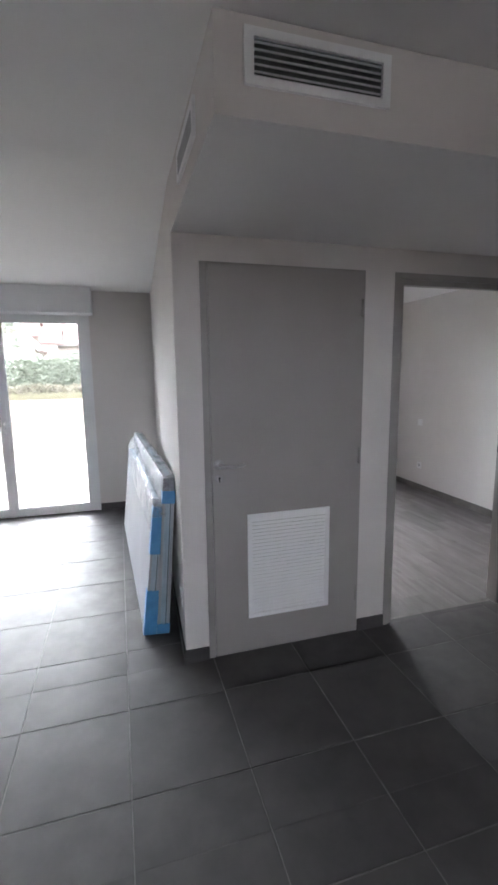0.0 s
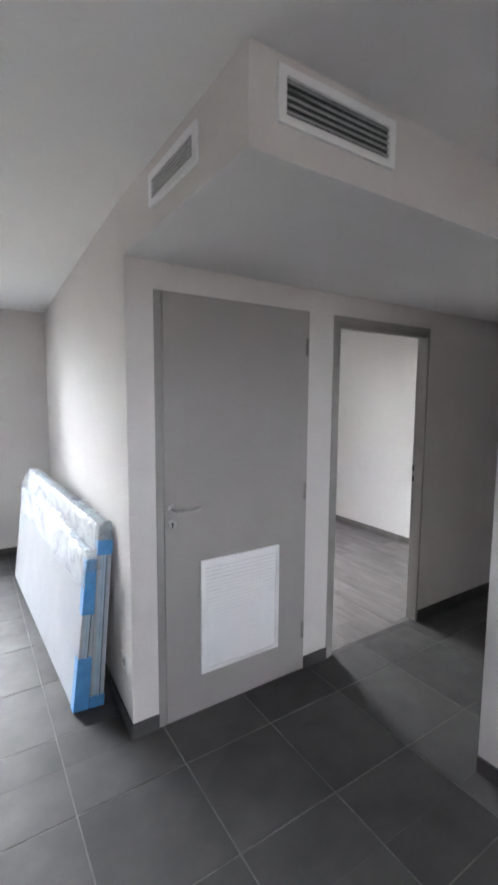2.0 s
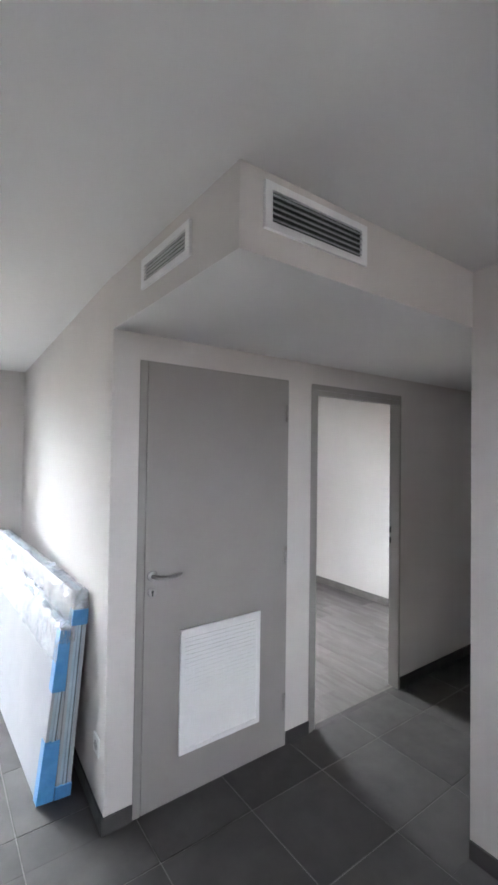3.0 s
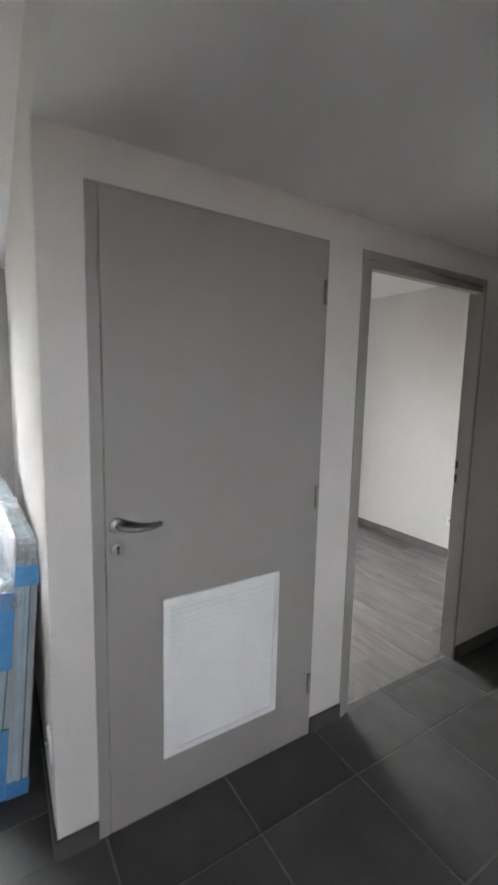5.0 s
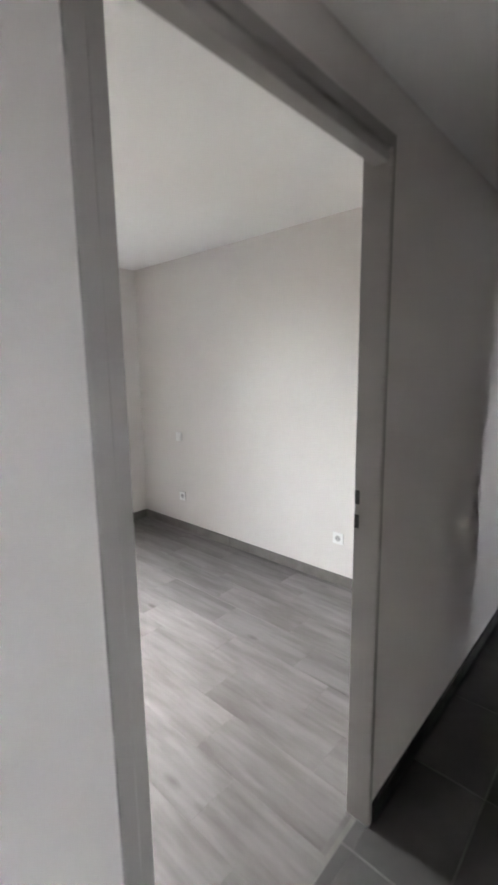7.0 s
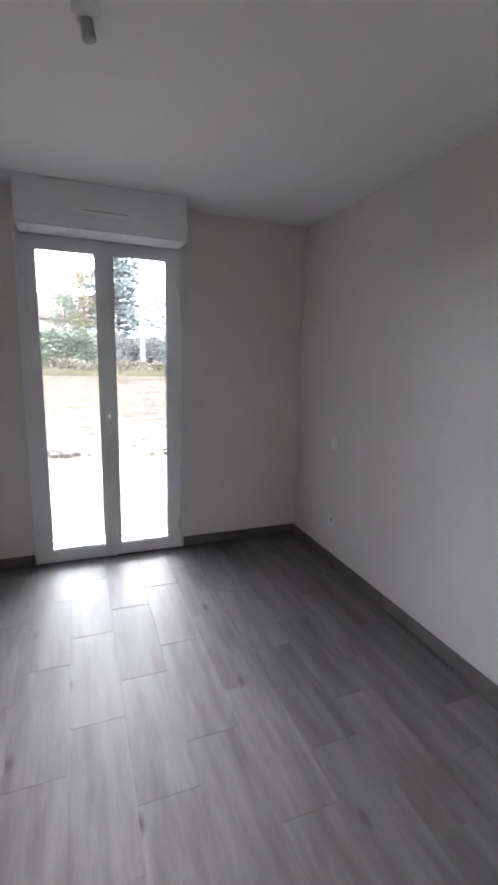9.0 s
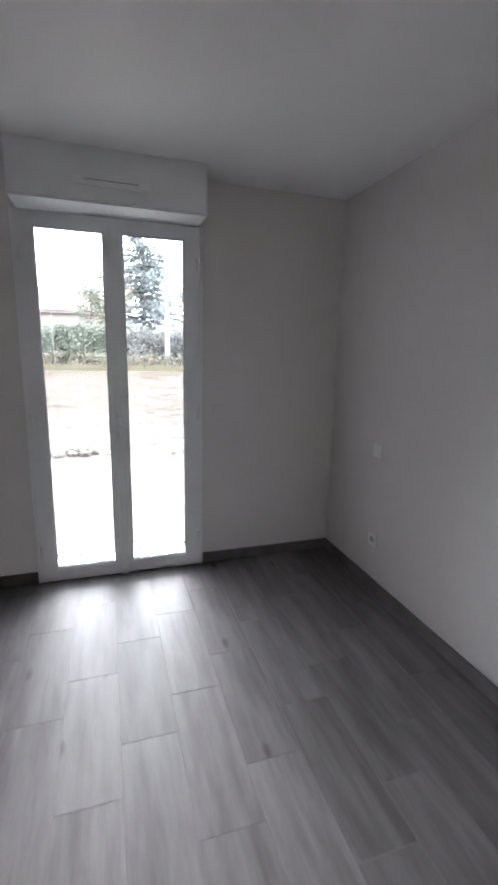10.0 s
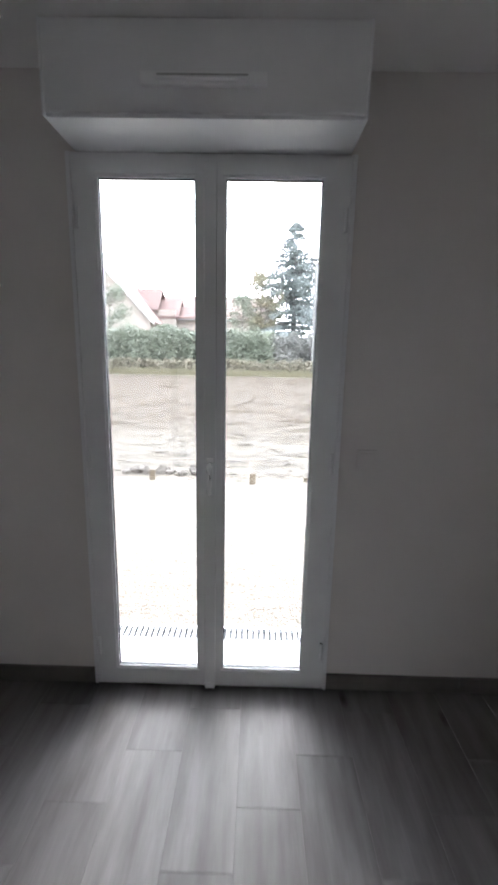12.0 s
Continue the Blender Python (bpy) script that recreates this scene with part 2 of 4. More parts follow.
def ground_material():
    """Pale gravel by the house, churned chalky earth, then tan ploughed soil, then dry grass far off."""
    m, t, p = nodes_of("yard_ground")
    c = t.nodes.new("ShaderNodeTexCoord")
    v = c.outputs["Object"]
    sep = t.nodes.new("ShaderNodeSeparateXYZ")
    t.links.new(v, sep.inputs[0])
    wander = add(t, "ShaderNodeMath", **{})
    wander.operation = 'MULTIPLY_ADD'
    wander.inputs[1].default_value = 1.6
    t.links.new(noise_of(t, v, 0.7, 5), wander.inputs[0])
    t.links.new(sep.outputs["Y"], wander.inputs[2])
    vor = add(t, "ShaderNodeTexVoronoi", Scale=90.0)
    t.links.new(v, vor.inputs["Vector"])
    gravel = ramp(t, vor.outputs["Color"], [(0.15, (0.100, 0.081, 0.060)), (0.5, (0.160, 0.136, 0.108)), (0.85, (0.23, 0.203, 0.168))])
    wide = t.nodes.new("ShaderNodeMapping")
    wide.inputs["Scale"].default_value = (0.38, 1.0, 1.0)
    t.links.new(v, wide.inputs["Vector"])
    w = wide.outputs[0]
    chalk = ramp(t, noise_of(t, w, 11, 8, 0.76), [(0.35, (0.022, 0.016, 0.011)), (0.60, (0.120, 0.102, 0.078))])
    soil = ramp(t, noise_of(t, w, 11.0, 9, 0.78), [(0.36, (0.018, 0.011, 0.005)), (0.52, (0.044, 0.030, 0.016)), (0.68, (0.086, 0.063, 0.036))])
    grass = ramp(t, noise_of(t, v, 2.0, 7, 0.7), [(0.3, (0.06, 0.062, 0.033)), (0.7, (0.12, 0.11, 0.065))])

    def blend(at0, at1, a, b):
        f = add(t, "ShaderNodeMapRange", **{"From Min": at0, "From Max": at1})
        t.links.new(wander.outputs[0], f.inputs["Value"])
        mx = t.nodes.new("ShaderNodeMixRGB")
        t.links.new(f.outputs[0], mx.inputs[0])
        t.links.new(a, mx.inputs[1])
        t.links.new(b, mx.inputs[2])
        return mx.outputs[0]

    col = blend(7.3, 7.6, gravel, chalk)
    col = blend(9.2, 12.0, col, soil)
    col = blend(23.4, 25.2, col, grass)
    t.links.new(col, p.inputs["Base Color"])
    p.inputs["Roughness"].default_value = 0.95
    clod = noise_of(t, w, 8.0, 8, 0.7)
    mixed = add(t, "ShaderNodeMath")
    mixed.operation = 'MULTIPLY_ADD'
    mixed.inputs[1].default_value = 6.0
    t.links.new(clod, mixed.inputs[0])
    t.links.new(vor.outputs["Distance"], mixed.inputs[2])
    bump(t, p, mixed.outputs[0], 0.75, 0.028)
    return m


GLASS, FILM, TILE, PLANK, GROUND = glass_material(), film_material(), tile_material(), plank_material(), ground_material()


# ---- mesh helpers ----
def mesh_object(name, bm, material, smooth=False):
    me = bpy.data.meshes.new(name)
    bmesh.ops.recalc_face_normals(bm, faces=bm.faces)
    bm.to_mesh(me)
    bm.free()
    me.materials.append(material)
    if smooth:
        me.polygons.foreach_set("use_smooth", [True] * len(me.polygons))
    return new(name, me)


def part(name, bm, material, parent, label="", smooth=False):
    ob = mesh_object(name, bm, material, smooth)
    ob.parent = parent
    if label:
        tagged(ob, label)
    return ob


def thing(name, at, label, category, group="", kind="", turn=0.0):
    ob = new(name)
    ob.matrix_world = pose(*at, 0, 0, turn)
    return tagged(ob, label, category, group, kind)


def box(bm, x0, y0, z0, x1, y1, z1, bevel=0.0, m=None):
    made = bmesh.ops.create_cube(bm, size=1.0)["verts"]
    mid = Matrix.Translation(((x0 + x1) / 2, (y0 + y1) / 2, (z0 + z1) / 2)) @ Matrix.Diagonal((abs(x1 - x0), abs(y1 - y0), abs(z1 - z0), 1))
    bmesh.ops.transform(bm, matrix=(m @ mid) if m else mid, verts=made)
    if bevel:
        edges = list({e for v in made for e in v.link_edges})
        bmesh.ops.bevel(bm, geom=edges, offset=bevel, segments=2, profile=0.6, affect='EDGES')
    return bm


def boxed(*args, **kw):
    return box(bmesh.new(), *args, **kw)


def ring(bm, x0, z0, x1, z1, y0, y1, side, top, bottom, bevel=0.0):
    """A rectangular frame in the xz plane, from y0 to y1, as one mesh with mitred corners."""
    outer = [(x0, z0), (x1, z0), (x1, z1), (x0, z1)]
    inner = [(x0 + side, z0 + bottom), (x1 - side, z0 + bottom), (x1 - side, z1 - top), (x0 + side, z1 - top)]
    v = {}
    for k, y in enumerate((y0, y1)):
        for n, (x, z) in enumerate(outer):
            v["o", k, n] = bm.verts.new((x, y, z))
        for n, (x, z) in enumerate(inner):
            v["i", k, n] = bm.verts.new((x, y, z))
    for n in range(4):
        q = (n + 1) % 4
        bm.faces.new((v["o", 0, n], v["o", 0, q], v["i", 0, q], v["i", 0, n]))
        bm.faces.new((v["o", 1, q], v["o", 1, n], v["i", 1, n], v["i", 1, q]))
        bm.faces.new((v["o", 0, q], v["o", 0, n], v["o", 1, n], v["o", 1, q]))
        bm.faces.new((v["i", 0, n], v["i", 0, q], v["i", 1, q], v["i", 1, n]))
    if bevel:
        mine = set(v.values())
        edges = [e for e in bm.edges if e.verts[0] in mine and e.verts[1] in mine and abs(e.calc_face_angle(0)) > 0.3]
        bmesh.ops.bevel(bm, geom=edges, offset=bevel, segments=2, profile=0.6, affect='EDGES')
    return bm


def tube(bm, points, radii, seg=12):
    """A round tube through points, with a radius at each."""
    pts = [Vector(p) for p in points]
    loops = []
    for n, p in enumerate(pts):
        way = (pts[min(n + 1, len(pts) - 1)] - pts[max(n - 1, 0)]).normalized()
        q = way.to_track_quat('Z', 'Y')
        r = radii[n] if hasattr(radii, "__len__") else radii
        loops.append([bm.verts.new(p + q @ Vector((r * math.cos(a), r * math.sin(a), 0))) for a in (2 * math.pi * k / seg for k in range(seg))])
    for a, b in zip(loops, loops[1:]):
        for k in range(seg):
            bm.faces.new((a[k], a[(k + 1) % seg], b[(k + 1) % seg], b[k]))
    bm.faces.new(loops[0][::-1])
    bm.faces.new(loops[-1])
    return bm


def wall_mesh(length, height, thick, openings):
    """A wall along +x from the origin, its front face at y=0 and its back at y=thick, with openings (u0, u1, z0, z1) right through it."""
    us = sorted({0, length, *(o[0] for o in openings), *(o[1] for o in openings)})
    zs = sorted({0, height, *(o[2] for o in openings), *(o[3] for o in openings)})
    bm = bmesh.new()
    at = {}

    def vert(u, y, z):
        if (u, y, z) not in at:
            at[u, y, z] = bm.verts.new((u, y, z))
        return at[u, y, z]

    def solid(i, j):
        if not (0 <= i < len(us) - 1 and 0 <= j < len(zs) - 1):
            return False
        u, z = (us[i] + us[i + 1]) / 2, (zs[j] + zs[j + 1]) / 2
        return not any(a < u < b and c < z < d for a, b, c, d in openings)

    for i in range(len(us) - 1):
        for j in range(len(zs) - 1):
            if not solid(i, j):
                continue
            u0, u1, z0, z1 = us[i], us[i + 1], zs[j], zs[j + 1]
            bm.faces.new([vert(*c) for c in ((u0, 0, z0), (u1, 0, z0), (u1, 0, z1), (u0, 0, z1))])
            bm.faces.new([vert(*c) for c in ((u1, thick, z0), (u0, thick, z0), (u0, thick, z1), (u1, thick, z1))])
            for di, dj, c in ((-1, 0, ((u0, z0), (u0, z1))), (1, 0, ((u1, z0), (u1, z1))), (0, -1, ((u0, z0), (u1, z0))), (0, 1, ((u0, z1), (u1, z1)))):
                if not solid(i + di, j + dj):
                    (a, b), (e, f) = c
                    bm.faces.new([vert(*k) for k in ((a, 0, b), (e, 0, f), (e, thick, f), (a, thick, b))])
    return bm


def wall(name, start, end, thick, label, openings=(), height=2.43, material=None):
    """From start to end; the front face lies on that line, the thickness to its left."""
    d = Vector((end[0] - start[0], end[1] - start[1]))
    ob = mesh_object(name, wall_mesh(d.length, height, thick, list(openings)), material or PAINT)
    ob.matrix_world = pose(start[0], start[1], 0, 0, 0, math.degrees(math.atan2(d.y, d.x)))
    return tagged(ob, label, "wall", kind="structure")


H = 2.43          # ceiling
SOF = 2.19        # dropped ceiling of the hall

# ---- large structure ----
wall("wall_hall_north", (0, 0), (4.1, 0), 0.072, "white painted plaster partition wall with two doorways", [(0.127, 1.022, 0, 2.07), (1.203, 2.085, 0, 2.07)])
wall("wall_living_east", (0.125, 3.03), (0.0, 0.072), 0.10, "long white painted plaster wall beside the living room")
wall("wall_living_north", (-5.1, 3.03), (0.23, 3.03), 0.25, "white painted outer wall with a glazed double door", [(5.1 - 2.335, 5.1 - 0.545, 0, 2.17)])
wall("wall_bedroom_north", (0.23, 3.215), (3.55, 3.215), 0.17, "white painted outer bedroom wall with a glazed double door", [(1.462 - 0.23, 2.480 - 0.23, 0, 2.17)])
wall("wall_bedroom_east", (3.445, 3.215), (3.445, 0.072), 0.10, "white painted plaster bedroom wall")
wall("wall_hall_end", (4.1, 0.10), (4.1, -1.067), 0.10, "white plaster wall closing the hall", [(0.12, 1.0, 0, 2.06)])
wall("wall_hall_south", (1.297, -1.067), (4.1, -1.067), 0.10, "white plaster wall along the hall", [(1.849, 2.649, 0, 2.06)])
wall("wall_living_return", (1.197, -0.967), (1.197, -5.0), 0.10, "white painted plaster wall end beside the hall opening")
# Never in view; its opening is added only to let in fill light.
wall("wall_living_south", (1.197, -5.0), (-5.1, -5.0), 0.25, "plain white plaster wall", SOUTH_FILL_OPEN)
wall("wall_living_west", (-5.0, -5.0), (-5.0, 3.03), 0.25, "plain white plaster wall")
wall("wall_side_room_east", (4.1, -1.067), (4.1, -3.4), 0.10, "plain white plaster wall")
wall("wall_side_room_south", (4.1, -3.4), (1.297, -3.4), 0.25, "plain white plaster wall", [(0.55, 0.85, 1.05, 2.0)])
wall("wall_closet_east", (1.12, 0.072), (1.12, 0.80), 0.06, "plain white closet wall")
wall("wall_closet_north", (1.12, 0.80), (0.12, 0.80), 0.06, "plain white closet wall")
wall("wall_back_hall", (5.3, 0.10), (5.3, -1.067), 0.10, "plain white wall beyond the hall door")

tagged(mesh_object("ceiling", boxed(-5.3, -5.3, H, 5.5, 3.47, H + 0.14), CEIL), "smooth white painted plasterboard ceiling", "ceiling", kind="structure")
bm = boxed(0.0, -0.972, SOF, 1.197, -0.0005, H - 0.003)
box(bm, 1.197, -0.967, SOF, 4.1, -0.0005, H - 0.003)
soffit = tagged(mesh_object("ceiling_hall", bm, CEIL), "dropped white plasterboard ceiling box over the hall", "ceiling", kind="structure")
soffit.data.materials.append(PAINT)         # its upright faces carry the wall paint
for face in soffit.data.polygons:
    face.material_index = 0 if abs(face.normal.z) > 0.5 else 1
floor_living = tagged(mesh_object("floor", boxed(-5.1, -5.1, -0.30, 5.5, 3.05, -0.0022), GROUT), "dark grey square stoneware tiles with pale grout", "floor", kind="structure")
floor_bedroom = tagged(mesh_object("floor_bedroom", boxed(0.12, 0.040, -0.29, 3.445, 3.22, -0.0016), PLANK_GROUT), "grey-brown wood-look plank floor", "floor", kind="structure")


def skirting(name, start, end, label, material=TILE, high=0.075, thick=0.011, run=0.455):
    """Skirting made of short lengths with a rounded top edge; it stands to the right of the line from start to end."""
    d = Vector((end[0] - start[0], end[1] - start[1]))
    root = thing(name, (start[0], start[1], 0), label, "skirting", kind="structure", turn=math.degrees(math.atan2(d.y, d.x)))
    n = max(1, math.ceil(d.length / run))
    for k in range(n):
        a, b = k * run + 0.0015, min((k + 1) * run, d.length) - 0.0015
        if b - a > 0.01:
            part("skirting_tile", boxed(a, -thick - 0.0005, 0.0005, b, -0.0005, high, bevel=0.0025), material, root)
    return root


skirting("skirting_living_east", (0.125, 3.02), (0.0, 0.0), "grey tile skirting along the living room wall")
skirting("skirting_corner", (-0.011, 0.0), (0.127, 0.0), "grey tile skirting beside the closet door")
skirting("skirting_between_doors", (1.022, 0.0), (1.203, 0.0), "short grey tile skirting between the two doors")
skirting("skirting_hall", (2.085, 0.0), (4.1, 0.0), "grey tile skirting along the hall wall")
skirting("skirting_return", (1.197, -0.967), (1.197, -5.0), "grey tile skirting on the wall end")
skirting("skirting_living_north", (-0.545, 3.03), (0.12, 3.03), "grey tile skirting beside the glazed door")
skirting("skirting_living_north", (-5.0, 3.03), (-2.335, 3.03), "grey tile skirting beside the glazed door")
skirting("skirting_bedroom_north", (0.24, 3.215), (1.462, 3.215), "grey-brown wood-look skirting", PLINTH, run=0.605)
skirting("skirting_bedroom_north", (2.480, 3.215), (3.445, 3.215), "grey-brown wood-look skirting", PLINTH, run=0.605)
skirting("skirting_bedroom_east", (3.445, 3.204), (3.445, 0.072), "grey-brown wood-look skirting", PLINTH, run=0.605)


# ---- doors ----
def jamb_set(root, x0, x1, top, y0, y1, face, material):
    """Steel door lining: two jambs and a head with rounded arrises and a rebate on the room side."""
    for a, b in ((x0, x0 + face), (x1 - face, x1)):
        part("jamb", boxed(a, y0, 0.001, b, y1, top, bevel=0.004), material, root)
    part("head", boxed(x0 + face, y0, top - face, x1 - face, y1, top, bevel=0.004), material, root)


def hinge(root, x, y, z):
    part("hinge", tube(bmesh.new(), [(x, y, z - 0.045), (x, y, z - 0.043), (x, y, z + 0.043), (x, y, z + 0.045)], [0.005, 0.008, 0.008, 0.005], 10), TAUPE_METAL, root, "grey steel hinge knuckle", True)


def lever(root, x, y, z, way=1):
    """Round rose with a bowed lever, and a keyhole rose below it."""
    handle = part("handle", tube(bmesh.new(), [(x, y, z), (x, y - 0.006, z), (x, y - 0.009, z)], [0.0255, 0.0255, 0.022], 24), CHROME, root, "satin steel lever handle on a round rose", True)
    part("lever", tube(bmesh.new(), [(x, y - 0.008, z), (x, y - 0.035, z), (x + way * 0.012, y - 0.050, z - 0.001), (x + way * 0.05, y - 0.056, z - 0.004), (x + way * 0.09, y - 0.055, z - 0.004),
         (x + way * 0.118, y - 0.050, z), (x + way * 0.128, y - 0.046, z + 0.003)], [0.009, 0.009, 0.0095, 0.009, 0.0088, 0.008, 0.006], 12), CHROME, handle, smooth=True)
    key = part("key_rose", tube(bmesh.new(), [(x, y, z - 0.075), (x, y - 0.006, z - 0.075), (x, y - 0.008, z - 0.075)], [0.0215, 0.0215, 0.019], 24), CHROME, root, "satin steel keyhole rose", True)
    # The keyhole is a raised black shape, its darkness only colour.
    bm = tube(bmesh.new(), [(x, y - 0.0075, z - 0.070), (x, y - 0.0088, z - 0.070)], 0.006, 10)
    box(bm, x - 0.003, y - 0.0088, z - 0.090, x + 0.003, y - 0.0075, z - 0.072)
    part("keyhole", bm, BLACK, key)


door = thing("door_1", (0.5745, 0.0, 0.0), "closed taupe-grey closet door with a white louvred grille", "door", kind="structure")
jamb_set(door, -0.4475, 0.4475, 2.07, -0.004, 0.076, 0.036, TAUPE_METAL)
leaf = part("leaf", boxed(-0.4095, -0.0065, 0.006, 0.4370, 0.0335, 2.060, bevel=0.0025), TAUPE, door, "flush taupe-grey lacquered door leaf")
for z in (0.25, 1.075, 1.875):
    hinge(door, 0.430, -0.012, z)
lever(door, 0.201 - 0.5745, -0.0065, 1.077)
# white louvred grille in the lower part of the leaf
gx0, gx1, gz0, gz1 = 0.349 - 0.5745, 0.827 - 0.5745, 0.205, 0.796
grille = part("grille", ring(bmesh.new(), gx0, gz0, gx1, gz1, -0.0165, -0.0066, 0.024, 0.024, 0.024, bevel=0.002), GRILLE, door, "white plastic ventilation grille with thin slats")
# Mid-grey sheet whose tone paints the shadow lines between the slats.
part("grille_shade_backing", boxed(gx0 + 0.02, -0.0078, gz0 + 0.02, gx1 - 0.02, -0.0068, gz1 - 0.02), SMOKE, grille)
slots = 27
pitch = (gz1 - gz0 - 0.048) / slots
for k in range(slots):
    z = gz0 + 0.024 + pitch * (k + 0.5)
    bm = bmesh.new()
    box(bm, gx0 + 0.024, -0.0015, -pitch * 0.415, gx1 - 0.024, 0.0015, pitch * 0.415, m=Matrix.Translation((0, -0.0118, z)) @ Matrix.Rotation(radians(-18), 4, 'X'))
    part("slat", bm, GRILLE, grille)

door = thing("door_2", (1.644, 0.0, 0.0), "open doorway with a taupe-grey steel lining and no leaf", "door frame", kind="structure")
part("jamb", boxed(-0.441, -0.006, 0.001, -0.409, 0.078, 2.07, bevel=0.004), TAUPE_METAL, door)
part("jamb", boxed(0.421, -0.006, 0.001, 0.441, 0.078, 2.07, bevel=0.004), TAUPE_METAL, door)
part("head", boxed(-0.409, -0.006, 2.036, 0.421, 0.078, 2.07, bevel=0.004), TAUPE_METAL, door)
part("door_stop", boxed(-0.409, 0.004, 0.001, -0.380, 0.044, 2.006, bevel=0.002), TAUPE_METAL, door)
part("door_stop", boxed(-0.409, 0.004, 2.006, 0.421, 0.044, 2.036, bevel=0.002), TAUPE_METAL, door)
# Black blocks on the jamb paint the dark of the strike holes.
for z in (1.035, 1.11):
    part("strike_hole_shade", boxed(0.418, 0.060, z - 0.021, 0.4208, 0.074, z + 0.021, bevel=0.001), BLACK, door, "black block coloured as shade in a lock keep hole")

door = thing("door_3", (4.1, -0.46, 0.0), "taupe-grey flush door at the hall end", "door", kind="structure", turn=-90)
jamb_set(door, -0.44, 0.44, 2.06, -0.006, 0.106, 0.045, TAUPE_METAL)
part("leaf", boxed(-0.392, 0.02, 0.006, 0.392, 0.06, 2.012, bevel=0.002), TAUPE, door)
lever(door, 0.33, 0.02, 1.06, -1)

door = thing("door_4", (3.546, -0.967, 0.0), "open doorway with a taupe-grey lining off the hall", "door frame", kind="structure", turn=180)
jamb_set(door, -0.40, 0.40, 2.06, -0.006, 0.106, 0.045, TAUPE_METAL)


# ---- windows ----
def glazed_door(name, x0, x1, y, top, panes, label):
    """French window seen from inside: outer frame, two sashes with beads and glass, lever handle, hinges, drip strip."""
    root = thing(name, ((x0 + x1) / 2, y, 0), label, "window", kind="structure")
    c = (x0 + x1) / 2
    part("outer_frame", ring(bmesh.new(), x0 - c, 0.001, x1 - c, top, 0.000, 0.075, 0.044, 0.044, 0.028, bevel=0.003), PVC, root)
    for a, b, cover in ((x0 - c - 0.010, x0 - c + 0.006, 0), (x1 - c - 0.006, x1 - c + 0.010, 0)):
        part("cover_strip", boxed(a, -0.008, 0.001, b, 0.0, top, bevel=0.002), PVC, root)
    z0, z1 = 0.018, top - 0.028
    for n, (p0, p1) in enumerate(panes):
        p0, p1 = p0 - c, p1 - c
        s0 = x0 - c + 0.026 if n == 0 else 0.0015
        s1 = -0.0015 if n == 0 else x1 - c - 0.026
        bm = bmesh.new()
        inner = ((p0, 0.087), (p1, 2.096))
        for a0, b0, a1, b1 in ((s0, z0, p0, z1), (p1, z0, s1, z1), (p0, z0, p1, inner[0][1]), (p0, inner[1][1], p1, z1)):
            box(bm, a0, -0.012, b0, a1, 0.055, b1)
        bmesh.ops.remove_doubles(bm, verts=bm.verts, dist=1e-5)
        sash = part("sash", bm, PVC, root)
        part("glazing_bead", ring(bmesh.new(), p0 - 0.001, 0.086, p1 + 0.001, 2.097, -0.006, 0.02, 0.011, 0.011, 0.011, bevel=0.002), PVC, sash)
        part("glazing_seal", ring(bmesh.new(), p0 + 0.0095, 0.0965, p1 - 0.0095, 2.0865, 0.004, 0.016, 0.004, 0.004, 0.004), BLACK, sash)
        pane = part("pane", boxed(p0 + 0.004, 0.017, 0.091, p1 - 0.004, 0.021, 2.092), GLASS, sash, "clear double glazing")
        pane.visible_shadow = False
        hx = s0 - 0.004 if n == 0 else s1 + 0.004
        for z in (0.20, 1.05, 1.95):
            part("hinge", tube(bmesh.new(), [(hx, -0.017, z - 0.04), (hx, -0.017, z + 0.04)], 0.007, 10), PVC, root)
    part("meeting_cover", boxed(-0.024, -0.0205, z0 + 0.004, 0.024, -0.0122, z1 - 0.004, bevel=0.004), PVC, root)
    hz = 1.03
    grip = part("handle", boxed(-0.014, -0.034, hz - 0.035, 0.014, -0.0207, hz + 0.035, bevel=0.005), HANDLE, root, "white lever window handle")
    part("lever", tube(bmesh.new(), [(0, -0.03, hz + 0.012), (0, -0.058, hz + 0.012), (0, -0.066, hz + 0.004), (0, -0.066, hz - 0.05), (0, -0.064, hz - 0.105)], [0.010, 0.010, 0.012, 0.012, 0.0095], 12), HANDLE, grip, smooth=True)
    part("lock_tab", boxed(-0.022, -0.024, 0.004, 0.022, -0.0125, 0.034, bevel=0.003), PVC, root)
    return root


